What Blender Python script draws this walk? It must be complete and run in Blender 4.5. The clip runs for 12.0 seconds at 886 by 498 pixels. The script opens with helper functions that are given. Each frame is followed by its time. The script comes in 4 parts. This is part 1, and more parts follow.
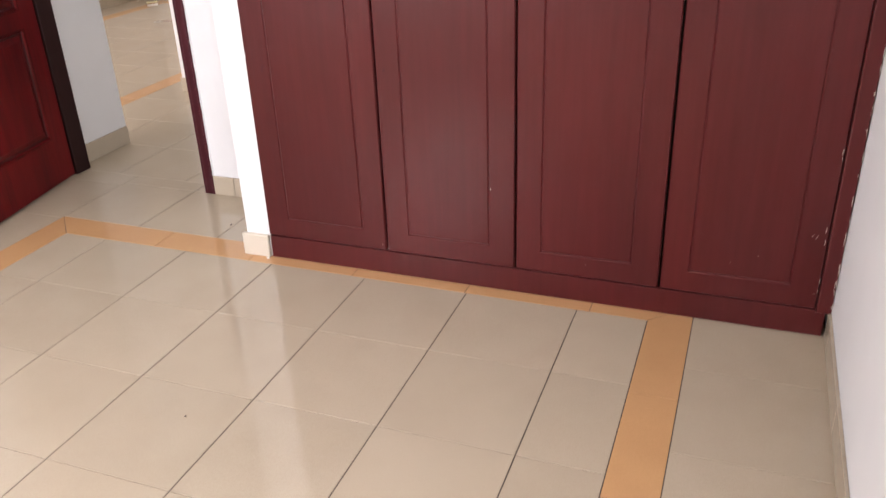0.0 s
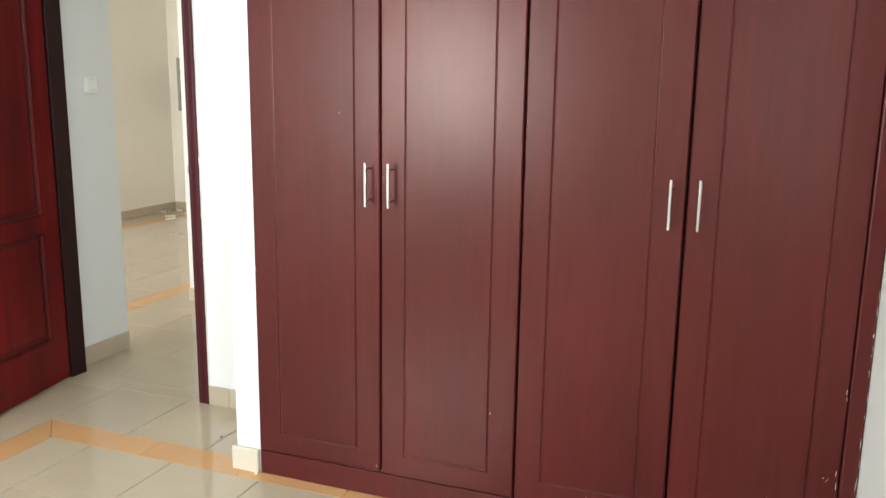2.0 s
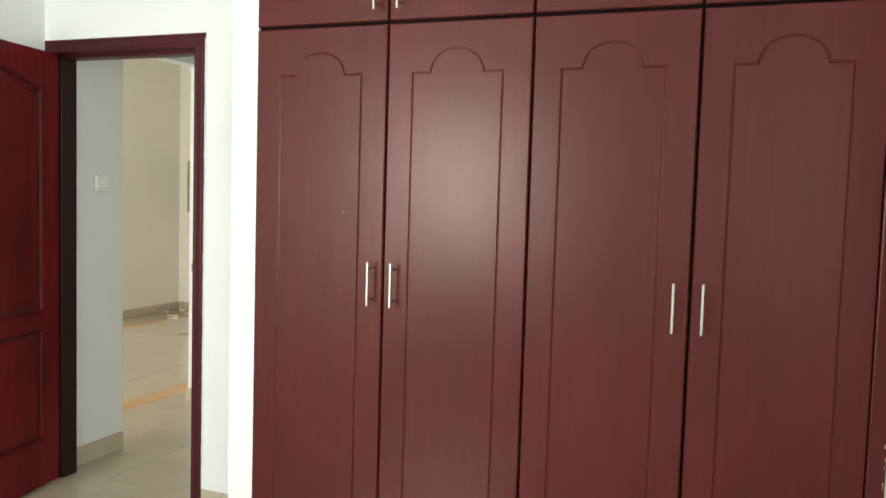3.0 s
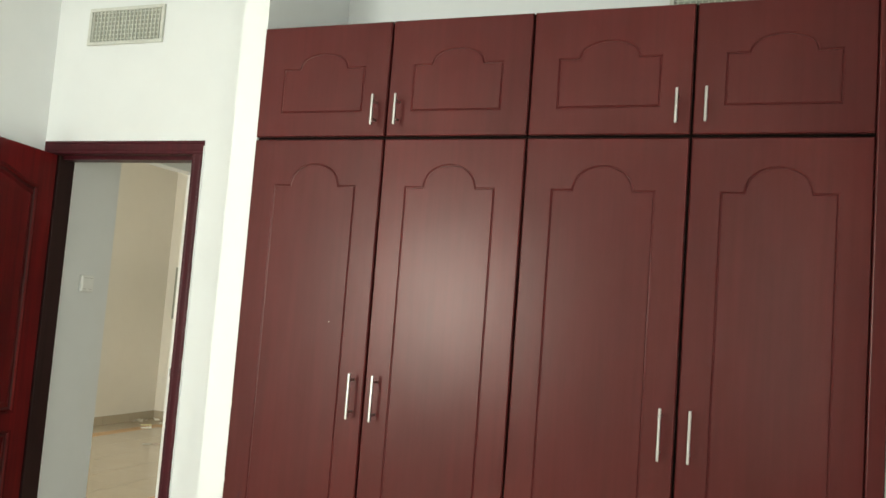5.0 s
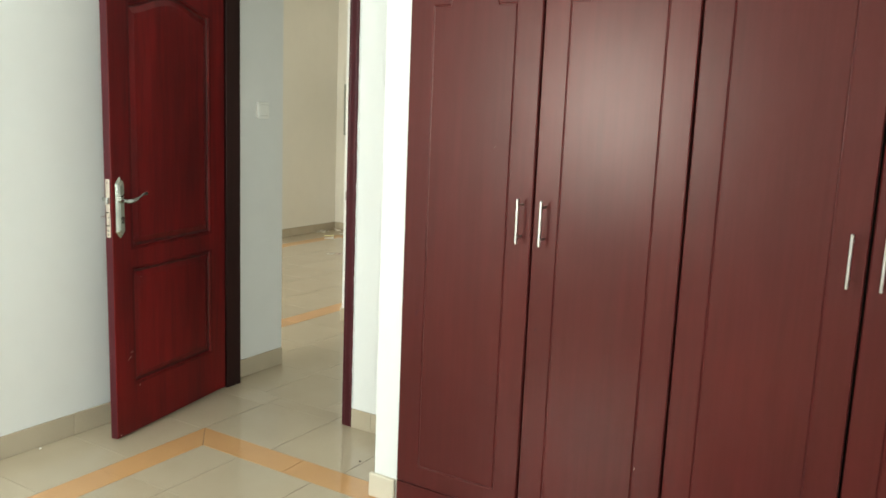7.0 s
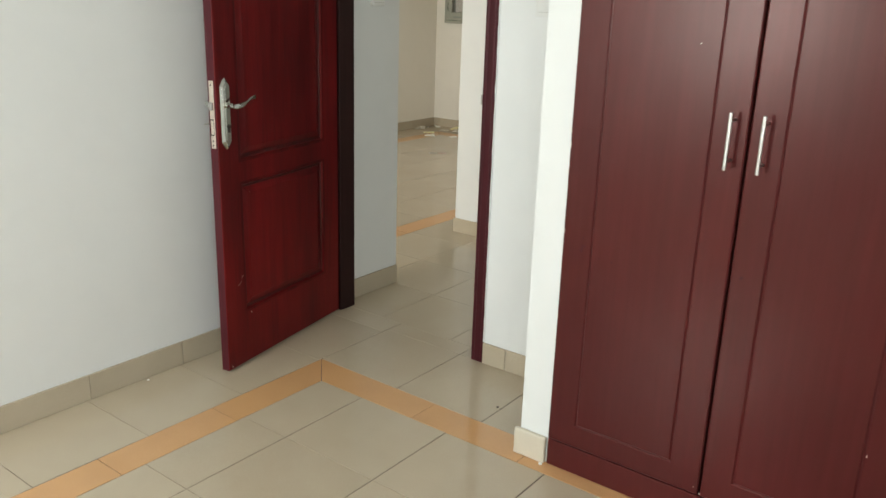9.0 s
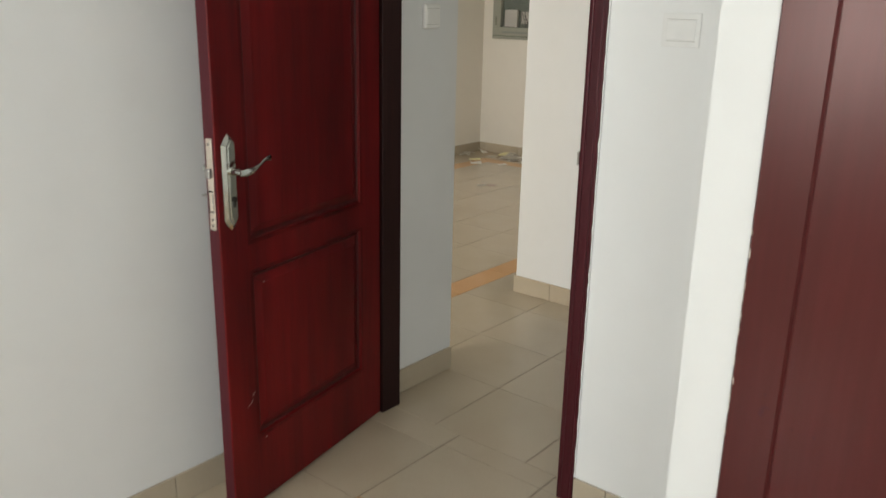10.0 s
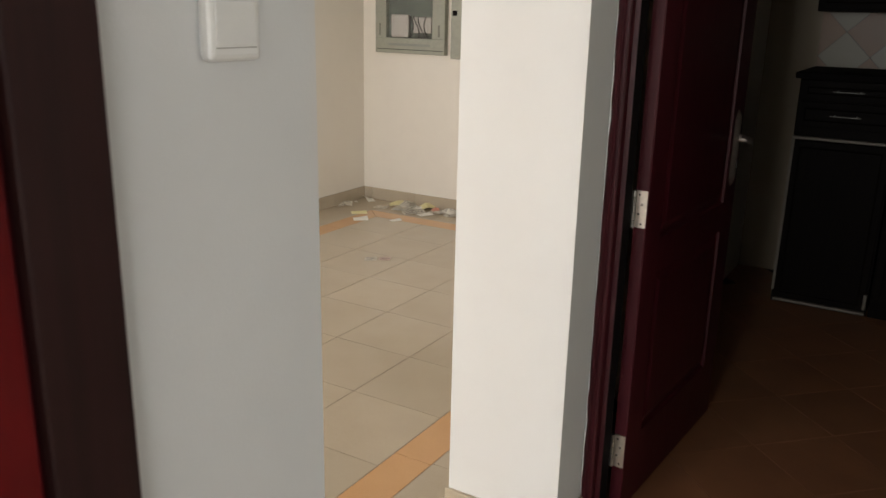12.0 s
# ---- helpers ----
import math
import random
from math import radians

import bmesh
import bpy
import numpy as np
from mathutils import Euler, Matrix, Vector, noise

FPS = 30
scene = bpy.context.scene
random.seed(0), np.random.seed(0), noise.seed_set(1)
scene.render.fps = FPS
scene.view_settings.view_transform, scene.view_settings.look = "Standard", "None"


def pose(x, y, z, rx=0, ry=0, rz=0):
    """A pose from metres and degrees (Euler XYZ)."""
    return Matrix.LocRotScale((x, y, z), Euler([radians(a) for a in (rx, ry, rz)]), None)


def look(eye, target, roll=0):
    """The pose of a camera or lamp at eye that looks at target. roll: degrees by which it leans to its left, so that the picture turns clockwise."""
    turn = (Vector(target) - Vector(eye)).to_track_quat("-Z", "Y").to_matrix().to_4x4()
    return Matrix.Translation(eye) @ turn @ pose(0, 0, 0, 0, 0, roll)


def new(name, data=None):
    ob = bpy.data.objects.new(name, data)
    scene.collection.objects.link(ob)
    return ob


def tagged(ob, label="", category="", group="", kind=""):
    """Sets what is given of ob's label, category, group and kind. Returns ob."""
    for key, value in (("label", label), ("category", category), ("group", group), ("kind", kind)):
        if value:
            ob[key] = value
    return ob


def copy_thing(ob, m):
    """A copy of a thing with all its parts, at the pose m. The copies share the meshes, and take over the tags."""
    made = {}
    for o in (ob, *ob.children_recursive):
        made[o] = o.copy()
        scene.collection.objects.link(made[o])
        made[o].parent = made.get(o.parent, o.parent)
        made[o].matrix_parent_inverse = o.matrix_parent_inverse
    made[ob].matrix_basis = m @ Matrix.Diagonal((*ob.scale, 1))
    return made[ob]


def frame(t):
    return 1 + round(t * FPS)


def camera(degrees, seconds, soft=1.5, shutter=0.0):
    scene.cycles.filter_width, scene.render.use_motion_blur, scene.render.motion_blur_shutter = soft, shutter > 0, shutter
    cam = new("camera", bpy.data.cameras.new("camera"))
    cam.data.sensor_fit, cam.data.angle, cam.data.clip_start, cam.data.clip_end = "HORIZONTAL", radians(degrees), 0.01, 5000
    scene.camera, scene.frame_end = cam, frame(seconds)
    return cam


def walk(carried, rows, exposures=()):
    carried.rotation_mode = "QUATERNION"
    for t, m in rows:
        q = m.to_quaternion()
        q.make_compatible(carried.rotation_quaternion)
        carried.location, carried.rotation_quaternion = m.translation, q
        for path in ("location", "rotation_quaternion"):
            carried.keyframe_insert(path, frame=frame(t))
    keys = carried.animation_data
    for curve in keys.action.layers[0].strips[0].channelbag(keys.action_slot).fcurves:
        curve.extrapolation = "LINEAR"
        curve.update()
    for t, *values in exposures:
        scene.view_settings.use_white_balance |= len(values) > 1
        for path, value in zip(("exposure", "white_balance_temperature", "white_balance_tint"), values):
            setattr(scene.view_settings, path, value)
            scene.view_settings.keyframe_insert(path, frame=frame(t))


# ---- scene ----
cam = camera(56.5, 12.0, soft=1.5, shutter=0.25)
PATH = [
    (0, (1.682, -2.485, 1.466), (1.038, -0.816, 0.572), -2.2),
    (0.5, (1.680, -2.483, 1.477), (1.030, -0.745, 0.732), -0.2),
    (1, (1.672, -2.487, 1.486), (1.015, -0.707, 0.853), 0.4),
    (1.5, (1.668, -2.497, 1.472), (1.004, -0.683, 0.955), 0.5),
    (2, (1.671, -2.488, 1.458), (0.976, -0.653, 1.070), 0.8),
    (2.5, (1.667, -2.485, 1.459), (0.963, -0.632, 1.191), 0.6),
    (3, (1.675, -2.479, 1.439), (0.954, -0.618, 1.305), 1.7),
    (3.5, (1.679, -2.473, 1.445), (0.987, -0.598, 1.362), 2.6),
    (3.7, (1.679, -2.467, 1.436), (0.984, -0.593, 1.365), 3.1),
    (5.3, (1.674, -2.462, 1.417), (0.965, -0.600, 1.595), 4.4),
    (5.5, (1.674, -2.457, 1.423), (0.964, -0.591, 1.547), 4.1),
    (6, (1.670, -2.449, 1.436), (0.930, -0.593, 1.354), 4.1),
    (6.5, (1.674, -2.417, 1.483), (0.729, -0.674, 1.220), 3.0),
    (7, (1.647, -2.426, 1.481), (0.619, -0.743, 1.148), 2.3),
    (7.5, (1.631, -2.465, 1.465), (0.492, -0.885, 1.010), 1.0),
    (7.7, (1.612, -2.452, 1.477), (0.431, -0.912, 0.995), 0.7),
    (9.3, (0.995, -1.983, 1.475), (-0.157, -0.475, 0.843), 2.1),
    (9.5, (0.877, -1.867, 1.482), (-0.324, -0.401, 0.843), 1.6),
    (9.7, (0.69, -1.712, 1.464), (-0.514, -0.246, 0.83), 2.1),
    (10, (0.494, -1.500, 1.500), (-0.720, -0.020, 0.920), 1.2),
    (10.5, (0.156, -1.083, 1.486), (-1.057, 0.432, 0.999), 1.5),
    (11, (-0.171, -0.703, 1.468), (-1.364, 0.823, 0.969), 1.6),
    (11.1, (-0.243, -0.634, 1.462), (-1.431, 0.894, 0.957), 1.5),
    (11.5, (-0.484, -0.311, 1.473), (-1.547, 1.297, 0.94), 0.5),
    (11.6, (-0.541, -0.233, 1.462), (-1.562, 1.401, 0.924), 1.1),
    (12, (-0.776, 0.121, 1.461), (-1.763, 1.768, 0.902), 1.3),
]
walk(cam, [(t, look(eye, target, roll)) for t, eye, target, roll in PATH],
     exposures=[(0.0, -0.44, 6450, 24), (0.4, -0.25, 6200, 16), (1.5, -0.23, 6250, 8), (2.5, -0.43, 6450, 3), (3.5, -0.64, 6600, 0), (5.5, -0.72, 6750, 0), (6.0, -0.62, 6700, 2),
                (6.5, -0.50, 6700, 0), (7.5, -0.68, 6450, -3), (9.5, -1.00, 6500, 7), (10.5, -1.18, 6650, 10), (11.0, -1.15, 6720, 13), (11.5, -0.96, 6720, 14), (12.0, -0.80, 6560, 13)])

# ---- world and light ----
world = bpy.data.worlds.new("sky")
scene.world = world
world.use_nodes = True
wn = world.node_tree
sky = wn.nodes.new("ShaderNodeTexSky")
sky.sky_type = "NISHITA"
sky.sun_disc = False
sky.sun_elevation = radians(50)
sky.sun_rotation = radians(120)
wn.links.new(sky.outputs[0], wn.nodes["Background"].inputs[0])
wn.nodes["Background"].inputs[1].default_value = 0.09


def opening_light(name, x, y, z, width, height, watts, colour, way=(0, 1)):
    """An area lamp in a wall's opening, shining along way."""
    lamp = bpy.data.lights.new(name, "AREA")
    lamp.shape = "RECTANGLE"
    lamp.size, lamp.size_y = width, height
    lamp.energy, lamp.color = watts, colour
    ob = new(name, lamp)
    ob.matrix_world = look((x, y, z), (x + way[0], y + way[1], z))
    return ob


opening_light("window_daylight_bedroom", -0.93, -4.62, 1.55, 0.84, 1.15, 158, (0.98, 1.0, 0.985))
# Added fill light for the west wall and doors; no window is known there.
opening_light("added_fill_east", 2.03, -2.95, 1.55, 1.3, 1.5, 95, (0.98, 1.0, 0.985), (-1, 0))
opening_light("window_daylight_living", -3.3, -4.62, 1.45, 2.2, 2.0, 320, (1.0, 0.972, 0.925))
# Added to brighten the corridor's east-facing sides; the source at this end is unseen.
opening_light("corridor_end_light", 2.03, 1.45, 1.5, 0.9, 1.2, 17, (1.0, 0.96, 0.82), (-1, 0))
# Added so that bounced light fills the far living room wall and floor.
opening_light("added_fill_side", -4.66, 3.0, 1.5, 2.2, 1.6, 38, (1.0, 0.978, 0.94), (1, 0))


# ---- materials ----
def material(name):
    m = bpy.data.materials.new(name)
    m.use_nodes = True
    return m, m.node_tree.nodes, m.node_tree.links, m.node_tree.nodes["Principled BSDF"]


def node(nodes, kind, **values):
    n = nodes.new(kind)
    for key, value in values.items():
        n.inputs[key.replace("_", " ")].default_value = value
    return n


def ramp(nodes, stops):
    r = nodes.new("ShaderNodeValToRGB")
    while len(r.color_ramp.elements) < len(stops):
        r.color_ramp.elements.new(0.5)
    for e, (at, c) in zip(r.color_ramp.elements, stops):
        e.position, e.color = at, (*c, 1)
    return r


def coords(nodes, links, scale, spread=0.0):
    """Object coordinates at the given scale, shifted from object to object by spread."""
    tc = nodes.new("ShaderNodeTexCoord")
    mp = nodes.new("ShaderNodeMapping")
    mp.inputs["Scale"].default_value = scale
    links.new(tc.outputs["Object"], mp.inputs["Vector"])
    if spread:
        info = nodes.new("ShaderNodeObjectInfo")
        mul = nodes.new("ShaderNodeMath")
        mul.operation = "MULTIPLY"
        mul.inputs[1].default_value = spread
        links.new(info.outputs["Random"], mul.inputs[0])
        links.new(mul.outputs[0], mp.inputs["Location"])
    return mp


def bump(nodes, links, source, bsdf, strength, distance):
    b = nodes.new("ShaderNodeBump")
    b.inputs["Strength"].default_value = strength
    b.inputs["Distance"].default_value = distance
    links.new(source, b.inputs["Height"])
    links.new(b.outputs[0], bsdf.inputs["Normal"])


def mixed(nodes, links, a, b, factor, mode="MIX"):
    """A colour mix; each of a, b and factor is a socket or a value."""
    m = nodes.new("ShaderNodeMix")
    m.data_type, m.blend_type = "RGBA", mode
    for socket, value in ((m.inputs[6], a), (m.inputs[7], b), (m.inputs[0], factor)):
        if isinstance(value, bpy.types.NodeSocket):
            links.new(value, socket)
        elif isinstance(value, tuple):
            socket.default_value = (*value, 1)
        else:
            socket.default_value = value
    return m.outputs[2]


def paint(name, colour, stain, rough=0.75):
    """Rolled emulsion paint on plaster: faint roller relief and soft marks."""
    m, n, l, b = material(name)
    mp = coords(n, l, (1, 1, 1))
    big = node(n, "ShaderNodeTexNoise", Scale=0.9, Detail=4.0)
    fine = node(n, "ShaderNodeTexNoise", Scale=160.0, Detail=3.0)
    mid = node(n, "ShaderNodeTexNoise", Scale=9.0, Detail=5.0)
    for t in (big, fine, mid):
        l.new(mp.outputs[0], t.inputs["Vector"])
    r = ramp(n, [(0.35, stain), (0.62, colour)])
    l.new(big.outputs[0], r.inputs[0])
    r2 = ramp(n, [(0.30, (0.985, 0.985, 0.985)), (0.55, (1, 1, 1))])
    l.new(mid.outputs[0], r2.inputs[0])
    l.new(mixed(n, l, r.outputs[0], r2.outputs[0], 1.0, "MULTIPLY"), b.inputs["Base Color"])
    b.inputs["Roughness"].default_value = rough
    add = n.new("ShaderNodeMath")
    add.operation = "MULTIPLY_ADD"
    add.inputs[1].default_value = 0.5
    l.new(mid.outputs[0], add.inputs[0])
    l.new(fine.outputs[0], add.inputs[2])
    bump(n, l, add.outputs[0], b, 0.14, 0.002)
    return m


def timber(name, dark, light, rough, coat, grain=1.0, haze=0.08, gloss=0.4, patch=0.14, sheen=(1, 1, 1)):
    """Stained veneer with upright grain under lacquer, a little cloudy."""
    m, n, l, b = material(name)
    mp = coords(n, l, (55 * grain, 55 * grain, 2.2), 30.0)
    g = node(n, "ShaderNodeTexNoise", Scale=1.0, Detail=6.0, Roughness=0.6)
    l.new(mp.outputs[0], g.inputs["Vector"])
    mq = coords(n, l, (3.2, 3.2, 0.9), 17.0)
    cloud = node(n, "ShaderNodeTexNoise", Scale=1.0, Detail=4.0)
    l.new(mq.outputs[0], cloud.inputs["Vector"])
    r = ramp(n, [(0.28, dark), (0.72, light)])
    l.new(g.outputs[0], r.inputs[0])
    r2 = ramp(n, [(0.3, (1 - patch, 1 - patch, 1 - 0.9 * patch)), (0.7, (1 + 0.7 * patch, 1 + 0.5 * patch, 1 + 0.4 * patch))])
    l.new(cloud.outputs[0], r2.inputs[0])
    l.new(mixed(n, l, r.outputs[0], r2.outputs[0], 1.0, "MULTIPLY"), b.inputs["Base Color"])
    mr = coords(n, l, (16, 16, 8), 9.0)
    smear = node(n, "ShaderNodeTexNoise", Scale=1.0, Detail=7.0, Roughness=0.62)
    l.new(mr.outputs[0], smear.inputs["Vector"])
    rr = n.new("ShaderNodeMapRange")
    rr.inputs["To Min"].default_value, rr.inputs["To Max"].default_value = rough - haze, rough + haze
    l.new(smear.outputs[0], rr.inputs[0])
    l.new(rr.outputs[0], b.inputs["Roughness"])
    b.inputs["Coat Weight"].default_value = coat
    b.inputs["Specular Tint"].default_value = (*sheen, 1)
    gl_ = n.new("ShaderNodeMapRange")
    gl_.inputs["From Min"].default_value, gl_.inputs["From Max"].default_value = 0.3, 0.7
    gl_.inputs["To Min"].default_value, gl_.inputs["To Max"].default_value = gloss * 0.92, gloss * 1.06
    l.new(smear.outputs[0], gl_.inputs[0])
    l.new(gl_.outputs[0], b.inputs["Specular IOR Level"])
    b.inputs["Coat Roughness"].default_value = rough * 0.8
    bump(n, l, g.outputs[0], b, 0.06, 0.002)
    return m


def glazed(name, base, vein, rough, spread=0.05):
    """Polished porcelain: fine speckle, clouding and a slight change from tile to tile."""
    m, n, l, b = material(name)
    mp = coords(n, l, (1, 1, 1), 40.0)
    cloud = node(n, "ShaderNodeTexNoise", Scale=5.0, Detail=6.0)
    speck = node(n, "ShaderNodeTexNoise", Scale=420.0, Detail=2.0)
    for t in (cloud, speck):
        l.new(mp.outputs[0], t.inputs["Vector"])
    r = ramp(n, [(0.3, vein), (0.65, base)])
    l.new(cloud.outputs[0], r.inputs[0])
    r2 = ramp(n, [(0.35, (0.93, 0.92, 0.9)), (0.6, (1, 1, 1))])
    l.new(speck.outputs[0], r2.inputs[0])
    c = mixed(n, l, r.outputs[0], r2.outputs[0], 1.0, "MULTIPLY")
    info = n.new("ShaderNodeObjectInfo")
    hue = n.new("ShaderNodeHueSaturation")
    mr = n.new("ShaderNodeMapRange")
    mr.inputs["To Min"].default_value, mr.inputs["To Max"].default_value = 1 - spread, 1 + spread
    l.new(info.outputs["Random"], mr.inputs[0])
    l.new(mr.outputs[0], hue.inputs["Value"])
    l.new(c, hue.inputs["Color"])
    l.new(hue.outputs[0], b.inputs["Base Color"])
    dust = n.new("ShaderNodeMapRange")
    dust.inputs["To Min"].default_value, dust.inputs["To Max"].default_value = (rough * 0.5, rough * 1.7) if rough < 0.2 else (rough - 0.05, rough + 0.09)
    l.new(cloud.outputs[0], dust.inputs[0])
    l.new(dust.outputs[0], b.inputs["Roughness"])
    bump(n, l, cloud.outputs[0], b, 0.03, 0.002)
    return m


def plain(name, colour, rough=0.5, metal=0.0, scale=60.0, vary=0.12):
    """A plain finish with fine wear."""
    m, n, l, b = material(name)
    mp = coords(n, l, (1, 1, 1), 5.0)
    t = node(n, "ShaderNodeTexNoise", Scale=scale, Detail=5.0)
    l.new(mp.outputs[0], t.inputs["Vector"])
    r = ramp(n, [(0.3, tuple(c * (1 - vary) for c in colour)), (0.7, colour)])
    l.new(t.outputs[0], r.inputs[0])
    l.new(r.outputs[0], b.inputs["Base Color"])
    rr = n.new("ShaderNodeMapRange")
    rr.inputs["To Min"].default_value, rr.inputs["To Max"].default_value = rough * 0.85, min(1.0, rough * 1.2)
    l.new(t.outputs[0], rr.inputs[0])
    l.new(rr.outputs[0], b.inputs["Roughness"])
    b.inputs["Metallic"].default_value = metal
    return m


WHITE = paint("white_wall_paint", (0.768, 0.778, 0.775), (0.752, 0.762, 0.758))
CREAM = paint("cream_wall_paint", (0.80, 0.76, 0.685), (0.785, 0.745, 0.665))
# Kitchen wall colour is set darker to carry the unlit room's dimness.
KITCHEN_PAINT = paint("dimmed_beige_paint", (0.26, 0.205, 0.135), (0.235, 0.185, 0.12), 0.6)
CEILING = paint("ceiling_paint", (0.82, 0.82, 0.80), (0.79, 0.79, 0.77), 0.85)
MAHOGANY = timber("mahogany_veneer", (0.072, 0.0108, 0.0114), (0.086, 0.0136, 0.0142), 0.28, 0.0, 1.0, 0.006, 0.30, 0.18, (1.0, 0.82, 0.77))
RED_DOOR = timber("red_mahogany_door", (0.080, 0.0040, 0.0053), (0.154, 0.0074, 0.0090), 0.40, 0.0, 0.5, 0.08, 0.20, 0.42)
# Darker reds for the rim and the deepest steps of the door mouldings.
MOULD_RIM = timber("patchy_dark_red", (0.034, 0.0018, 0.0026), (0.125, 0.0046, 0.0058), 0.42, 0.0, 0.35, 0.08, 0.20, 0.6)
MOULD_STEP = timber("dark_moulding_red", (0.030, 0.0020, 0.0030), (0.082, 0.0042, 0.0054), 0.34, 0.0, 0.8, 0.06, 0.45)
LIPPING = timber("door_edge_lipping", (0.055, 0.008, 0.013), (0.080, 0.012, 0.019), 0.42, 0.0, 0.8, 0.06, 0.22)
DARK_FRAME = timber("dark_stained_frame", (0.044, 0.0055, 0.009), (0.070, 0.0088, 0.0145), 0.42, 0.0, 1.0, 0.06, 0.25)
JAMB_SHADE = timber("dark_brown_jamb_shade", (0.016, 0.0056, 0.0054), (0.026, 0.0088, 0.0082), 0.5, 0.0, 1.0, 0.06, 0.2)
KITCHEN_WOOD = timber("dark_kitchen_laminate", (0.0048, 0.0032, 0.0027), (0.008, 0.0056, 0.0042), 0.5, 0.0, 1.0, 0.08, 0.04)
TILE = glazed("cream_porcelain", (0.518, 0.438, 0.330), (0.494, 0.414, 0.308), 0.075, 0.025)
BAND = glazed("orange_porcelain", (0.64, 0.37, 0.175), (0.60, 0.34, 0.16), 0.10, 0.04)
SKIRT = glazed("skirting_porcelain", (0.50, 0.43, 0.33), (0.46, 0.395, 0.30), 0.15, 0.04)
STUB_TILE = glazed("painted_skirting", (0.66, 0.60, 0.50), (0.62, 0.56, 0.46), 0.4, 0.02)
TERRACOTTA = glazed("terracotta_tile", (0.34, 0.15, 0.07), (0.27, 0.115, 0.055), 0.4, 0.08)
# Backsplash colours, too, are lowered for the dim kitchen.
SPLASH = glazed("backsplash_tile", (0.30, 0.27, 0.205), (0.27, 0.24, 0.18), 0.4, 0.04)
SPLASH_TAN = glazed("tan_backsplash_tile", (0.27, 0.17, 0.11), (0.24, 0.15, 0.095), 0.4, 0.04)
GROUT = plain("grey_grout", (0.10, 0.08, 0.065), 0.9, 0, 200.0, 0.3)
PALE_GROUT = plain("pale_grout", (0.24, 0.20, 0.15), 0.9, 0, 200.0, 0.3)
STEEL = plain("brushed_steel", (0.45, 0.435, 0.415), 0.34, 1.0, 300.0)
DULL_STEEL = plain("dull_steel", (0.10, 0.095, 0.085), 0.45, 1.0, 200.0)
CHROME = plain("satin_chrome", (0.56, 0.58, 0.54), 0.12, 1.0, 40.0)
# Pale trim, its colour darkened for the kitchen's low light.
STRIP = plain("dimmed_edge_strip", (0.22, 0.19, 0.15), 0.6)
METER = plain("ivory_meter_case", (0.50, 0.46, 0.40), 0.5)
BRASSY = plain("pale_lock_metal", (0.78, 0.70, 0.60), 0.38, 1.0, 80.0)
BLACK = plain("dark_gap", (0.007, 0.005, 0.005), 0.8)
BLACK.node_tree.nodes["Principled BSDF"].inputs["Specular IOR Level"].default_value = 0.12
SWITCH = plain("white_switch_plastic", (0.86, 0.86, 0.835), 0.32, 0, 30.0, 0.03)
SWITCH_DULL = plain("aged_switch_plastic", (0.745, 0.75, 0.735), 0.4, 0, 30.0, 0.04)
SWITCH_GAP = plain("switch_seam", (0.52, 0.51, 0.48), 0.6)
# Back of the meter box: its recess shade is put into a darker colour.
BOX_INSIDE = plain("shaded_box_inside", (0.13, 0.15, 0.12), 0.6, 0, 12.0, 0.3)
GREY_METAL = plain("grey_painted_metal", (0.335, 0.34, 0.28), 0.5, 0, 40.0)
GRILLE = plain("ivory_grille_metal", (0.62, 0.62, 0.56), 0.45, 0, 50.0)
CHIP = plain("bare_chip", (0.72, 0.66, 0.58), 0.9)
PAPER = plain("paper_white", (0.84, 0.81, 0.74), 0.8)
PAPER_Y = plain("paper_yellow", (0.80, 0.73, 0.40), 0.8)
PAPER_P = plain("paper_pink", (0.66, 0.30, 0.22), 0.8)
PAPER_G = plain("paper_newsprint", (0.74, 0.69, 0.58), 0.8, 0, 60.0, 0.4)
SLIP = plain("printed_slip", (0.62, 0.46, 0.38), 0.8, 0, 90.0, 0.4)
INK = plain("printed_ink", (0.085, 0.055, 0.045), 0.7)
CEMENT = plain("rough_cement", (0.22, 0.19, 0.16), 0.95, 0, 35.0, 0.4)
GLASS, gn, gl, gb = material("clear_glass")
gb.inputs["Transmission Weight"].default_value = 1.0
gb.inputs["Roughness"].default_value = 0.02
gb.inputs["IOR"].default_value = 1.45


# ---- building blocks ----
def mesh_of(name, bm, mat):
    bmesh.ops.recalc_face_normals(bm, faces=bm.faces)
    me = bpy.data.meshes.new(name)
    bm.to_mesh(me)
    bm.free()
    me.materials.append(mat)
    return me


def part(name, bm, mat, parent=None, label="", at=(0, 0, 0), turn=0.0):
    ob = new(name, mesh_of(name, bm, mat))
    ob.matrix_basis = pose(*at, 0, 0, turn)
    ob.parent = parent
    return tagged(ob, label)


def empty(name, m, label, category, group="", kind=""):
    ob = new(name)
    ob.empty_display_size = 0.1
    ob.matrix_basis = m
    return tagged(ob, label, category, group, kind)


def box(bm, x0, y0, z0, x1, y1, z1):
    v = [bm.verts.new(p) for p in ((x0, y0, z0), (x1, y0, z0), (x1, y1, z0), (x0, y1, z0), (x0, y0, z1), (x1, y0, z1), (x1, y1, z1), (x0, y1, z1))]
    for f in ((0, 3, 2, 1), (4, 5, 6, 7), (0, 1, 5, 4), (1, 2, 6, 5), (2, 3, 7, 6), (3, 0, 4, 7)):
        bm.faces.new([v[i] for i in f])
    return bm


def boxes(*extents):
    bm = bmesh.new()
    for e in extents:
        box(bm, *e)
    return bm


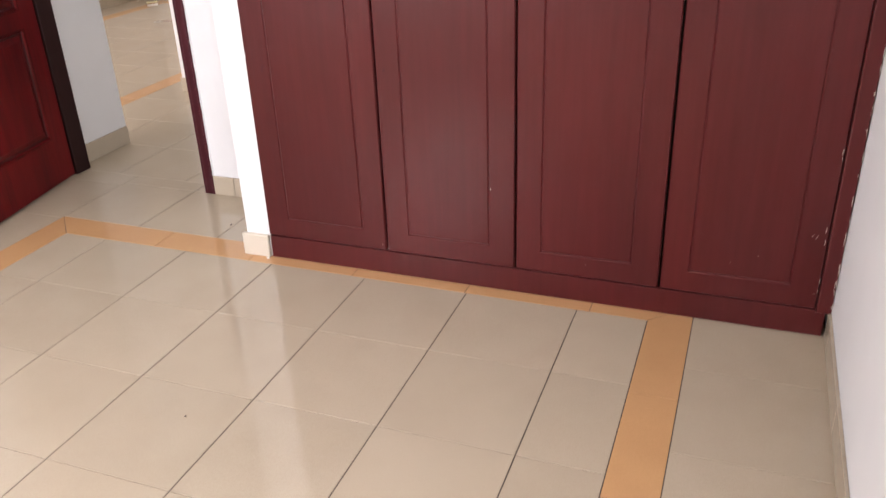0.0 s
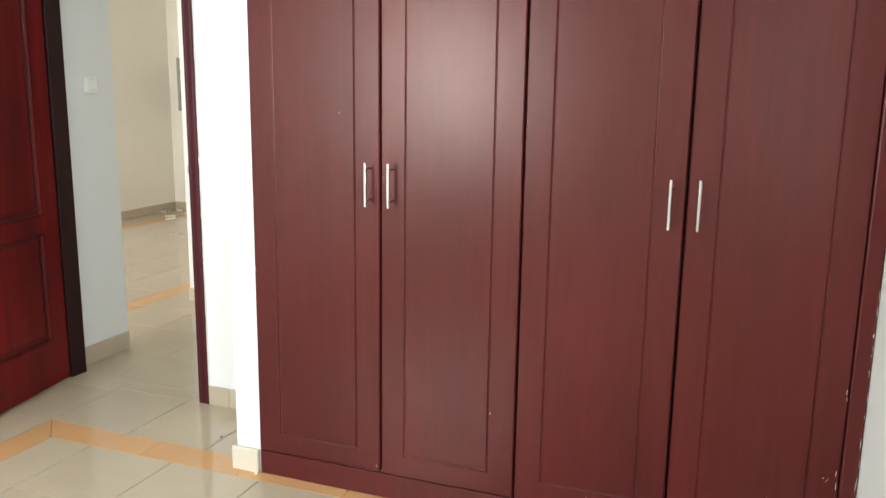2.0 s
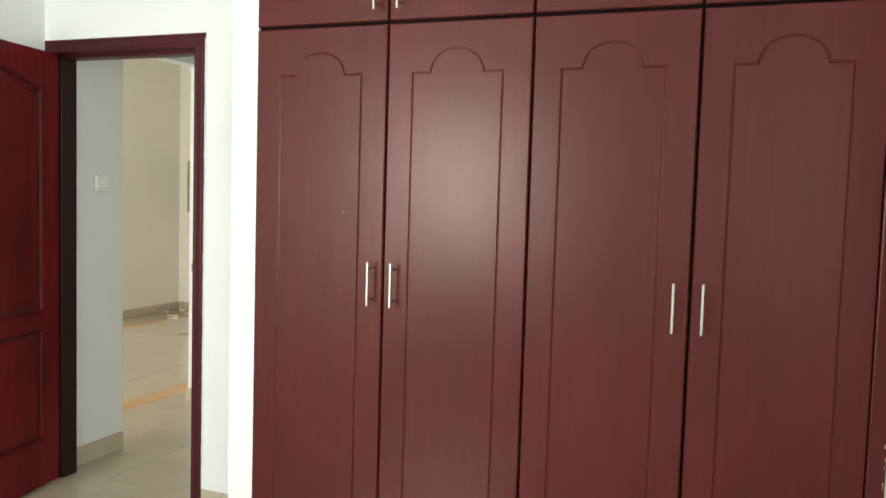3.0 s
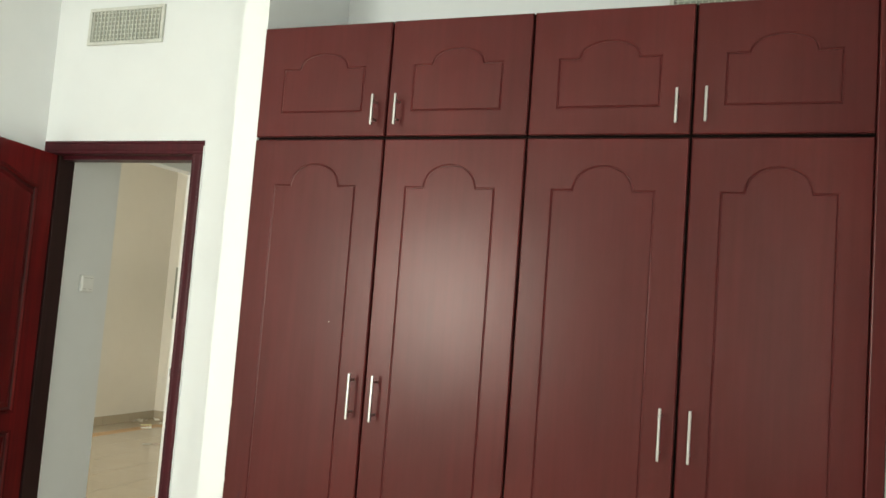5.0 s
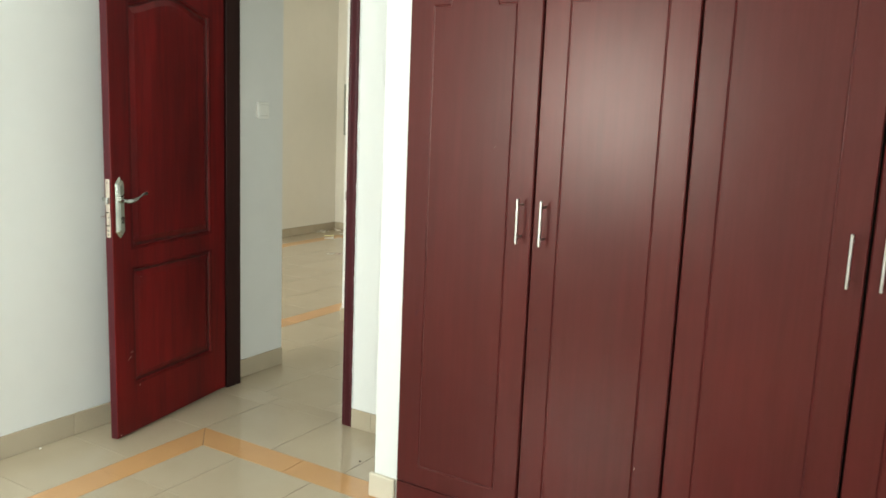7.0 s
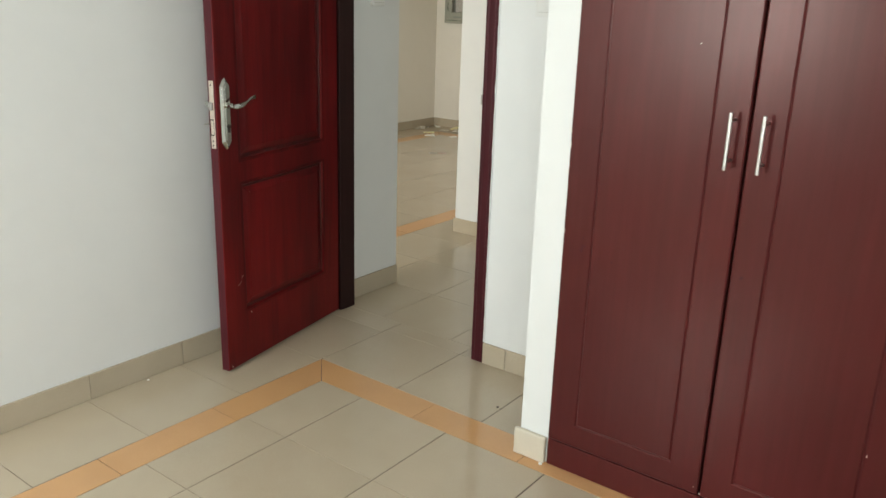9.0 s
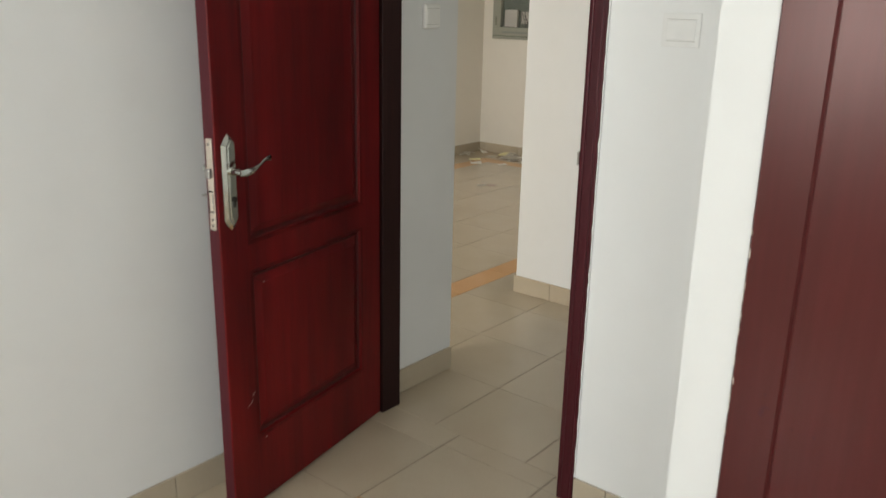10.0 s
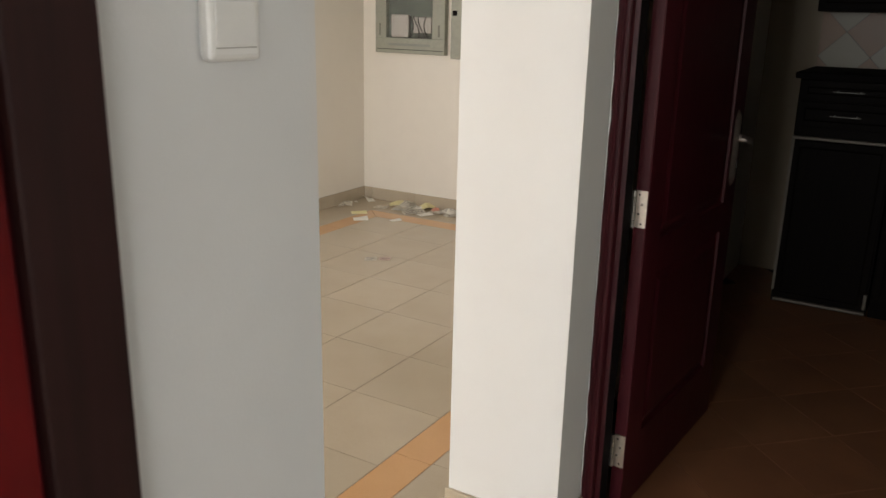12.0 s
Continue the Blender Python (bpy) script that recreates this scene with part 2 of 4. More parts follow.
def soft_box(x0, y0, z0, x1, y1, z1, c=0.003, segments=2):
    bm = boxes((x0, y0, z0, x1, y1, z1))
    bmesh.ops.bevel(bm, geom=bm.edges[:], offset=c, segments=segments, affect="EDGES", profile=0.5)
    return bm


def prism(bm, poly, z0, z1, c=0.0):
    """An upright prism on a polygon, its top edge chamfered by c."""
    lo = [bm.verts.new((x, y, z0)) for x, y in poly]
    mid = [bm.verts.new((x, y, z1 - c)) for x, y in poly]
    rings = [lo, mid]
    if c:
        rings.append([bm.verts.new((x, y, z1)) for x, y in inset(poly, c)])
    for a, b in zip(rings, rings[1:]):
        for i in range(len(poly)):
            j = (i + 1) % len(poly)
            bm.faces.new((a[i], a[j], b[j], b[i]))
    bm.faces.new(rings[-1])
    bm.faces.new(lo[::-1])
    return bm


def inset(poly, d):
    """A polygon, counter-clockwise, drawn in by d."""
    out = []
    for i, (x, y) in enumerate(poly):
        (ax, ay), (bx, by) = poly[i - 1], poly[(i + 1) % len(poly)]
        u, v = Vector((x - ax, y - ay)).normalized(), Vector((bx - x, by - y)).normalized()
        n1, n2 = Vector((-u.y, u.x)), Vector((-v.y, v.x))
        m = n1 + n2
        m = m * (d / max(0.25, 0.5 * m.length_squared)) if m.length > 1e-6 else n1 * d
        out.append((x + m.x, y + m.y))
    return out


def rect(x0, y0, x1, y1):
    return [(x0, y0), (x1, y0), (x1, y1), (x0, y1)]


def panelled_slab(w, h, t, loops, profile, c=0.002, step_slots=None):
    """A slab, x 0 to w, z 0 to h, its front at y = 0 and its back at y = t. Along each loop (x, z) a moulding is cut:
    profile gives rows of inset and depth, from the field to the panel; some steps take a material slot of their own."""
    bm = bmesh.new()

    def ring(poly, y):
        return [bm.verts.new((x, y, z)) for x, z in poly]

    def strip(a, b):
        for i in range(len(a)):
            j = (i + 1) % len(a)
            bm.faces.new((a[i], a[j], b[j], b[i]))

    outer = rect(0, 0, w, h)
    back, side, front = ring(outer, t), ring(outer, c), ring(inset(outer, c), 0)
    bm.faces.new(back)
    strip(back, side)
    for f in bm.faces:
        f.material_index = 2 if step_slots else 0
    strip(side, front)
    edges = [bm.edges.get((front[i], front[i - 1])) for i in range(4)]
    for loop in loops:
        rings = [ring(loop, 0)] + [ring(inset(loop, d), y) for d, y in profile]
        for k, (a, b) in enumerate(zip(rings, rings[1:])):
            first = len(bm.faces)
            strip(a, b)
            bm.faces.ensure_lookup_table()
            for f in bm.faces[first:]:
                f.material_index = step_slots.get(k, 0) if step_slots else 0
        edges += [bm.edges.get((rings[0][i], rings[0][i - 1])) or bm.edges.new((rings[0][i], rings[0][i - 1])) for i in range(len(loop))]
        bm.faces.new(rings[-1])
    bmesh.ops.triangle_fill(bm, use_beauty=True, use_dissolve=False, edges=edges)
    return bm


def tube(bm, path, radius, sides=10, flat=1.0, axis=(0, 0, 1)):
    """A tube along points; radius is one value or one a point; flat squeezes it across the axis."""
    rings = []
    for i, p in enumerate(path):
        p = Vector(p)
        d = (Vector(path[min(i + 1, len(path) - 1)]) - Vector(path[max(i - 1, 0)])).normalized()
        u = d.cross(Vector(axis))
        u = u.normalized() if u.length > 1e-4 else d.orthogonal().normalized()
        v = d.cross(u).normalized()
        r = radius[i] if isinstance(radius, (list, tuple)) else radius
        rings.append([bm.verts.new(p + u * (r * flat * math.cos(a)) + v * (r * math.sin(a))) for a in (2 * math.pi * k / sides for k in range(sides))])
    for a, b in zip(rings, rings[1:]):
        for k in range(sides):
            bm.faces.new((a[k], a[(k + 1) % sides], b[(k + 1) % sides], b[k]))
    bm.faces.new(rings[0][::-1])
    bm.faces.new(rings[-1])
    return bm


def setting(name, bm, mat, label, category="wall"):
    return tagged(part(name, bm, mat), label, category, kind="structure")


# ---- walls ----
def holed_wall(x0, x1, y0, y1, hole, along="x"):
    """A wall up to the ceiling with one opening: hole gives its ends along the wall and its heights."""
    bm = bmesh.new()
    a0, a1, d0, d1 = (x0, x1, y0, y1) if along == "x" else (y0, y1, x0, x1)
    rings = []
    for d in (d0, d1):
        for poly in (rect(a0, 0, a1, H), rect(hole[0], hole[2], hole[1], hole[3])):
            rings.append([bm.verts.new((a, d, z) if along == "x" else (d, a, z)) for a, z in poly])
    for a, b in ((0, 1), (2, 3), (0, 2), (1, 3)):
        for n in range(4):
            m = (n + 1) % 4
            bm.faces.new((rings[a][n], rings[a][m], rings[b][m], rings[b][n]))
    return bm


def door_wall(x0, x1, y0, y1, d0, d1, top):
    """A wall with a doorway from d0 to d1."""
    bm = prism(bmesh.new(), [(x0, 0), (d0, 0), (d0, top), (d1, top), (d1, 0), (x1, 0), (x1, H), (x0, H)], y0, y1)
    bmesh.ops.transform(bm, matrix=Matrix(((1, 0, 0, 0), (0, 0, 1, 0), (0, 1, 0, 0), (0, 0, 0, 1))), verts=bm.verts)
    return bm


H = 2.90
X_W, X_E, Y_D, Y_N, Y_S = -1.518, 2.018, 0.50, 0.60, -4.60
L_W, L_N, L_E = -4.645, 5.335, -1.860
K_S, K_N = 2.18, 5.20
# Unseen opening made for the added east fill light.
W4 = (-3.6, -2.3, 0.8, 2.3)
setting("wall_east", holed_wall(X_E, X_E + 0.15, Y_S - 0.15, 0.75, W4, "y"), WHITE, "white painted plaster wall beside the wardrobe")
setting("wall_west", boxes((X_W - 0.15, Y_S - 0.15, 0, X_W, 1.012, H)), WHITE, "long white painted plaster wall with tile skirting")
W1 = (-1.35, -0.51, 0.975, 2.125)
setting("wall_south", holed_wall(X_W, X_E, Y_S - 0.15, Y_S, W1), WHITE, "white wall with a window opening")
D0, D1, DT = -1.500, -0.610, 2.085
setting("wall_north", door_wall(X_W, -0.108, Y_D, Y_D + 0.10, D0, D1, DT), WHITE, "white door wall under an air vent")
setting("wall_stub", boxes((-0.108, 0.008, 0, -0.002, Y_N + 0.10, H)), WHITE, "narrow white wall end beside the wardrobe")
setting("wall_niche", boxes((-0.002, Y_N, 0, X_E, Y_N + 0.15, H)), WHITE, "white wall behind the wardrobe")
setting("ceiling", boxes((X_W - 0.15, Y_S - 0.15, H, X_E + 0.15, Y_N + 0.15, H + 0.12)), CEILING, "flat white painted ceiling", "ceiling")
setting("wall_column", boxes((L_E, 1.995, 0, -1.5145, K_S + 0.15, H)), WHITE, "white wall end with tile skirting beside the kitchen door")
setting("lintel", boxes((L_E, 0.80, 2.21, -1.76, 1.995, H), (-1.76, 0.80, 2.21, X_W - 0.15, 0.95, H)), WHITE, "white lintel over the living room opening", "lintel")
K0, K1 = -1.513, -0.58
setting("wall_kitchen", door_wall(K0 - 0.001, X_E + 0.15, K_S, K_S + 0.15, K0 + 0.008, K1, DT), WHITE, "white corridor wall with the kitchen door opening")
# Opening out of view that holds the corridor's added lamp.
W5 = (1.0, 1.9, 0.9, 2.1)
setting("wall_corridor_end", holed_wall(X_E, X_E + 0.15, 0.75, K_S, W5, "y"), WHITE, "white wall at the corridor's end")
setting("wall_living_east", boxes((L_E, K_S + 0.15, 0, L_E + 0.15, L_N, H)), CREAM, "cream wall between living room and kitchen")
setting("wall_living_north", boxes((L_W - 0.15, L_N, 0, L_E + 0.15, L_N + 0.15, H)), CREAM, "cream painted wall with two grey meter boxes")
# Unseen opening cut for the side fill light.
W3 = (1.9, 4.1, 0.7, 2.3)
setting("wall_living_west", holed_wall(L_W - 0.15, L_W, Y_S - 0.15, L_N, W3, "y"), CREAM, "cream painted living room wall")
W2 = (-4.4, -2.2, 0.45, 2.45)
setting("wall_living_south", holed_wall(L_W, X_W - 0.15, Y_S - 0.15, Y_S, W2), CREAM, "cream wall with a wide window opening")
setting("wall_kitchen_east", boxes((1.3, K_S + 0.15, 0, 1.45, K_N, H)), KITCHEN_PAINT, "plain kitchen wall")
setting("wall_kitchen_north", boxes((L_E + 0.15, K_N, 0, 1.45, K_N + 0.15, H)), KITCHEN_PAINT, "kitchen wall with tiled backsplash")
setting("ceiling_living", boxes((L_W - 0.15, Y_S - 0.15, H, X_W - 0.15, L_N + 0.15, H + 0.12)), CEILING, "flat white living room ceiling", "ceiling")
setting("ceiling_corridor", boxes((X_W - 0.15, Y_N + 0.15, H, X_E + 0.15, L_N + 0.15, H + 0.12)), CEILING, "flat white corridor and kitchen ceiling", "ceiling")


# ---- doors and frames ----
def door_frame(name, x0, x1, top, y0, y1, face, label, stop=(0.05, 0.016), first=None):
    """Moulded jambs and head round an opening, x0 to x1 outside; the stop begins stop[0] behind the face and is stop[1] thick."""
    ob = empty(name, pose(0, 0, 0), label, "door frame", kind="structure")

    def profile(face):
        return [(0, y1), (0, y0), (0.004, y0 - 0.003), (0.012, y0 - 0.0032), (0.015, y0 - 0.001), (0.019, y0 - 0.0025), (face - 0.019, y0 - 0.0025),
                (face - 0.015, y0 - 0.0005), (face - 0.011, y0 - 0.0018), (face - 0.003, y0 - 0.001), (face, y0 + 0.003),
                (face, y0 + stop[0]), (face + stop[1], y0 + stop[0] + 0.002), (face + stop[1], y1)]

    section = profile(face)
    for x, way in ((x0, 1), (x1, -1)):
        poly = [(x + way * a, b) for a, b in (profile(first) if first and way > 0 else section)]
        part("jamb", prism(bmesh.new(), poly if way > 0 else poly[::-1], 0, top - face), DARK_FRAME, ob)
    bm = prism(bmesh.new(), section, 0, x1 - x0)
    bmesh.ops.transform(bm, matrix=Matrix(((0, 0, 1, x0), (0, 1, 0, 0), (-1, 0, 0, top), (0, 0, 0, 1))), verts=bm.verts)
    part("head", bm, DARK_FRAME, ob)
    return ob


f1 = door_frame("door_frame_1", -1.512, -0.600, 2.10, 0.497, 0.622, 0.061, "dark mahogany door frame with moulded casing", first=0.048)
# Dark strip over the hinge jamb: the open leaf's shade put into colour.
part("lining", soft_box(-1.4645, 0.528, 0.0, -1.4462, 0.6232, 2.05, 0.002, 1), JAMB_SHADE, f1, "dark brown strip put in for the shaded hinge side")
part("strike_plate", soft_box(-0.6635, 0.510, 0.98, -0.6608, 0.540, 1.15, 0.001, 1), BRASSY, f1, "pale metal strike plate")
part("strike_lip", soft_box(-0.669, 0.500, 1.062, -0.6635, 0.510, 1.100, 0.001, 1), STEEL, f1, "bent lip of the strike plate")


def arch_loop(x0, x1, z0, z1, rise, n=18):
    """A panel with a cathedral top: low shoulders that swell to a crown in the middle."""
    pts = [(x0, z0), (x1, z0)]
    for k in range(n + 1):
        u = k / n
        pts.append((x1 + (x0 - x1) * u, z1 + rise * (0.5 - 0.5 * math.cos(2 * math.pi * u))))
    return pts


MOULD = [(0.012, 0.0), (0.015, 0.008), (0.020, 0.012), (0.028, 0.012), (0.044, 0.005), (0.052, 0.002)]


def room_door(name, m, w, h, label, finish=(RED_DOOR, MOULD_STEP, LIPPING, MOULD_RIM)):
    """A moulded door leaf: origin at the free end's foot on the visible face, x towards the hinges, y into the leaf."""
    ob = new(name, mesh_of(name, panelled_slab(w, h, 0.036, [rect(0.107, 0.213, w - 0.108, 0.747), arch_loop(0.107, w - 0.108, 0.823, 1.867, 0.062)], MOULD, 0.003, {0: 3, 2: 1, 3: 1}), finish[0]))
    for other in finish[1:]:
        ob.data.materials.append(other)
    ob.matrix_basis = m
    return tagged(ob, label, "door", kind="structure")


def plate_outline(w, z0, z1, tip):
    return [(-w / 2, z0 + tip), (-w / 4, z0 + tip * 0.4), (0, z0), (w / 4, z0 + tip * 0.4), (w / 2, z0 + tip), (w / 2, z1 - tip), (w / 4, z1 - tip * 0.4), (0, z1), (-w / 4, z1 - tip * 0.4), (-w / 2, z1 - tip)]


def handle_side(door, x, z0, z1, way, face, out, mat=CHROME):
    """Faceted plate, waved lever and key cylinder on one face of a door; out is -1 on the front, 1 on the back."""
    zl, zk = z0 + (z1 - z0) * 0.62, z0 + (z1 - z0) * 0.33
    bm = bmesh.new()
    prism(bm, plate_outline(0.052, z0, z1, 0.03), 0, 0.009, 0.010)
    prism(bm, plate_outline(0.024, z0 + 0.02, z1 - 0.02, 0.018), 0.0085, 0.0115, 0.003)
    bmesh.ops.transform(bm, matrix=Matrix(((1, 0, 0, x), (0, 0, out, face), (0, 1, 0, 0), (0, 0, 0, 1))), verts=bm.verts)
    plate = part("handle_plate", bm, mat, door, "metal handle plate with pointed ends")
    bm = bmesh.new()
    tube(bm, [(x, face, zl), (x, face + out * 0.010, zl), (x, face + out * 0.014, zl), (x, face + out * 0.046, zl)], [0.015, 0.014, 0.0095, 0.009], 14)
    path, rad = [], []
    for k in range(19):
        u = k / 18
        rise = 0.030 * u * u * (3 - 2 * u) - 0.006 * math.sin(math.pi * u) - 0.006 * max(0.0, u - 0.8) * 5
        path.append((x + way * (-0.008 + 0.122 * u), face + out * (0.046 + 0.008 * math.sin(math.pi * u)), zl + rise))
        rad.append(0.0088 + 0.0022 * math.sin(2.4 * math.pi * u) - 0.0032 * u)
    tube(bm, path, rad, 12, 0.55)
    part("lever", bm, mat, plate)
    bm = bmesh.new()
    tube(bm, [(x + 0.004, face + out * 0.004, zk), (x + 0.004, face + out * 0.015, zk)], 0.0075, 12)
    box(bm, x + 0.001, face + min(out * 0.004, out * 0.015), zk - 0.022, x + 0.007, face + max(out * 0.004, out * 0.015), zk)
    part("key_cylinder", bm, DULL_STEEL, plate, "dull key cylinder")
    for zz in (z0 + 0.014, z1 - 0.014):
        bm = bmesh.new()
        tube(bm, [(x, face + out * 0.006, zz), (x, face + out * 0.0105, zz)], 0.0035, 8)
        part("screw", bm, DULL_STEEL, plate)
    return plate, zl, zk


def lock_set(door, x, z0, z1, way=1):
    """Handles on both faces and, on the bedroom door, the lock plate on the edge."""
    handle_side(door, x, z0, z1, way, 0.0, -1, CHROME if way > 0 else BRASSY)
    if way < 0:
        return
    back, zl, zk = handle_side(door, x, z0, z1, way, 0.036, 1)
    bm = bmesh.new()
    tube(bm, [(x + 0.004, 0.046, zk), (x + 0.004, 0.078, zk)], 0.002, 6)
    box(bm, x - 0.008, 0.074, zk - 0.002, x + 0.016, 0.096, zk + 0.002)
    part("key", bm, STEEL, back, "steel key left in the lock")
    lp = part("lock_plate", soft_box(-0.003, 0.009, z0 + 0.01, 0.001, 0.029, z1 - 0.01, 0.001, 1), BRASSY, door, "pale metal lock plate on the door edge")
    part("latch", soft_box(-0.014, 0.011, zl - 0.014, -0.002, 0.028, zl + 0.014, 0.003, 2), STEEL, lp)
    part("bolt", soft_box(-0.0045, 0.014, zk - 0.026, -0.002, 0.026, zk + 0.026, 0.001, 1), BRASSY, lp)
    part("bolt_slot", boxes((-0.0034, 0.0125, zk - 0.030, -0.0028, 0.0275, zk + 0.030)), BLACK, lp)
    for zz in (z0 + 0.022, z0 + 0.038, z1 - 0.025):
        bm = bmesh.new()
        tube(bm, [(-0.002, 0.019, zz), (-0.0042, 0.019, zz)], 0.003, 8)
        part("screw", bm, DULL_STEEL, lp)


# bedroom door, open against the west wall
fx, fy, hx, hy = -1.3037, -0.2466, -1.452, 0.520
turn = math.degrees(math.atan2(hy - fy, hx - fx))
leaf_w = math.hypot(hx - fx, hy - fy)
door = room_door("door_1", pose(fx, fy, 0.008, 0, 0, turn), leaf_w, 2.03, "open red mahogany panelled door with arched upper panel")
lock_set(door, 0.047, 0.880, 1.145)


# kitchen door, open into the dark kitchen
kframe = door_frame("door_frame_2", -1.511, -0.60, 2.10, 2.168, 2.262, 0.050, "dark mahogany kitchen door frame", (0.03, 0.012), 0.034)
# Black strip painted in where the jamb behind the hinges lies in shade.
part("rebate", soft_box(-1.4760, 2.20, 0.0, -1.464, 2.262, 2.05, 0.002, 1), BLACK, kframe, "near-black strip behind the hinges, put in for shade")
turn2 = math.degrees(math.atan2(0.83, 0.056))
# Leaf takes the frame's darker finish to carry the kitchen's shade in its colour.
door2 = room_door("door_2", pose(-1.424, 2.278, 0.008, 0, 0, turn2), 0.83, 2.03, "kitchen door, open inwards, its shade put into a dark plum colour", (DARK_FRAME, DARK_FRAME, DARK_FRAME, DARK_FRAME))
lock_set(door2, 0.764, 0.885, 1.15, -1)


def hinge(z, parent):
    ob = part("hinge", soft_box(-0.0035, 0.001, z - 0.052, 0.0005, 0.033, z + 0.052, 0.001, 1), BRASSY, parent, "pale steel butt hinge")
    bm = bmesh.new()
    for k in range(5):
        tube(bm, [(-0.006, 0.038, z - 0.052 + k * 0.021), (-0.006, 0.038, z - 0.033 + k * 0.021)], 0.006, 10)
    part("knuckle", bm, STEEL, ob)
    for k in range(4):
        bm = bmesh.new()
        zz = z - 0.041 + k * 0.027
        yy = 0.015 + 0.009 * (k % 2)
        tube(bm, [(-0.003, yy, zz), (-0.0045, yy, zz)], 0.003, 8)
        part("screw", bm, BLACK, ob)


for z in (0.20, 0.94, 1.75):
    hinge(z, door2)
setting("threshold", prism(bmesh.new(), [(-1.45, 2.165), (-1.1, 2.18), (-0.66, 2.17), (-0.66, 2.26), (-1.45, 2.255)], 0.0, 0.006, 0.003), CEMENT, "rough cement threshold of the kitchen", "threshold")

# ---- wardrobe ----
wardrobe = empty("wardrobe", pose(0, 0, 0), "built-in mahogany wardrobe with eight panelled doors and bar handles", "wardrobe")
part("carcass", boxes((0.001, 0.016, 0.09, 2.000, 0.590, 2.393)), KITCHEN_WOOD, wardrobe, "dark carcass seen in the gaps")
part("plinth", soft_box(0.000, 0.0, 0.002, 2.000, 0.03, 0.094, 0.002, 1), MAHOGANY, wardrobe)
part("side_filler", soft_box(1.9705, -0.007, 0.086, 2.0165, 0.04, 2.393, 0.005, 3), MAHOGANY, wardrobe)


def scalloped(x0, x1, z0, z1, rise, n=14):
    """A routed panel line whose top has square shoulders and a round arch."""
    xa, xb = x0 + 0.2 * (x1 - x0), x1 - 0.2 * (x1 - x0)
    pts = [(x0, z0), (x1, z0), (x1, z1), (xb, z1)]
    for k in range(1, n):
        a = math.pi * k / n
        pts.append(((xa + xb) / 2 + (xb - xa) / 2 * math.cos(a) * 0.96, z1 + 0.008 + rise * math.sin(a)))
    return pts + [(xa, z1), (x0, z1)]


GROOVE = [(0.0036, 0.0028), (0.0050, 0.0030), (0.0082, 0.0)]
EDGES = [(0.001, 0.500), (0.507, 0.990), (0.997, 1.483), (1.491, 1.968)]
for i, (x0, x1) in enumerate(EDGES):
    w = x1 - x0
    xh = (0.465, 0.548, 1.444, 1.526)[i]
    lift = (0.003, 0.003, -0.002, 0.0)[i]
    for z0, z1, ga, gb_, rise, ha, hb in ((0.099, 1.986, 0.172, 1.829, 0.067, 1.056, 1.204), (1.997, 2.391, 2.079, 2.240, 0.045, 2.024, 2.129)):
        loop = scalloped(0.083 if i else 0.091, w - 0.088 if i != 3 else w - 0.081, ga - z0, gb_ - z0, rise)
        d = part("wardrobe_door", panelled_slab(w, z1 - z0, 0.018, [loop], GROOVE, 0.0035), MAHOGANY, wardrobe, at=(x0, -0.004, z0))
        ha, hb = ha + lift, hb + lift
        bm = soft_box(-0.0042, -0.040, ha - z0, 0.0042, -0.032, hb - z0, 0.002, 2)
        hd = part("bar_handle", bm, STEEL, d, "brushed steel bar handle", at=(xh - x0, 0, 0))
        for zz in (ha + 0.022, hb - 0.022):
            bm = bmesh.new()
            tube(bm, [(0, 0.0, zz - z0), (0, -0.034, zz - z0)], 0.004, 8)
            part("post", bm, STEEL, hd)

# flaked paint and scuffs at the wardrobe's worn edge
rnd = random.Random(4)
def flake(bm, x, z, w_, h_, lean=0.0, y=0.0, thick=0.0006):
    """A small torn chip, standing on the xy plane before it is turned upright."""
    pts = []
    for k in range(7):
        a = 2 * math.pi * k / 7
        r = rnd.uniform(0.55, 1.0)
        pts.append((x + w_ * r * math.cos(a) + lean * h_ * r * math.sin(a), z + h_ * r * math.sin(a)))
    prism(bm, pts, y, y + thick)


bm = bmesh.new()
for k in range(26):
    z = 0.11 + 0.95 * rnd.random() ** 1.6
    flake(bm, 2.0145 - abs(rnd.gauss(0, 0.002)), z, rnd.uniform(0.0008, 0.0022), rnd.uniform(0.004, 0.022), 0, 0.0058)
for x, z, w_, h_, lean in ((1.958, 0.37, 0.0010, 0.012, 0.1), (1.961, 0.33, 0.0012, 0.016, 0.0), (1.936, 0.345, 0.0008, 0.010, 0.5), (1.925, 0.35, 0.0006, 0.008, 0.5),
                           (1.962, 0.62, 0.0012, 0.012, 0.1), (1.964, 0.60, 0.0010, 0.008, -0.3), (1.966, 0.20, 0.0014, 0.010, 0), (1.965, 0.165, 0.0012, 0.008, 0),
                           (1.957, 0.155, 0.0008, 0.003, 0), (1.700, 0.225, 0.0005, 0.005, 0.2), (1.780, 0.26, 0.0005, 0.004, 0), (0.906, 0.388, 0.0011, 0.006, 0.1),
                           (0.353, 1.366, 0.0010, 0.003, 0.6), (0.487, 0.122, 0.0012, 0.004, 0), (0.508, 0.108, 0.0018, 0.004, 0), (1.24, 0.150, 0.004, 0.001, 0)):
    flake(bm, x, z, w_, h_, lean)
for k in range(30):
    z = rnd.choice((rnd.uniform(0.0, 0.10), rnd.uniform(0.5, 1.15), rnd.uniform(0.7, 1.1)))
    flake(bm, 0.002 + abs(rnd.gauss(0, 0.0012)), z, rnd.uniform(0.0006, 0.0018), rnd.uniform(0.003, 0.014))
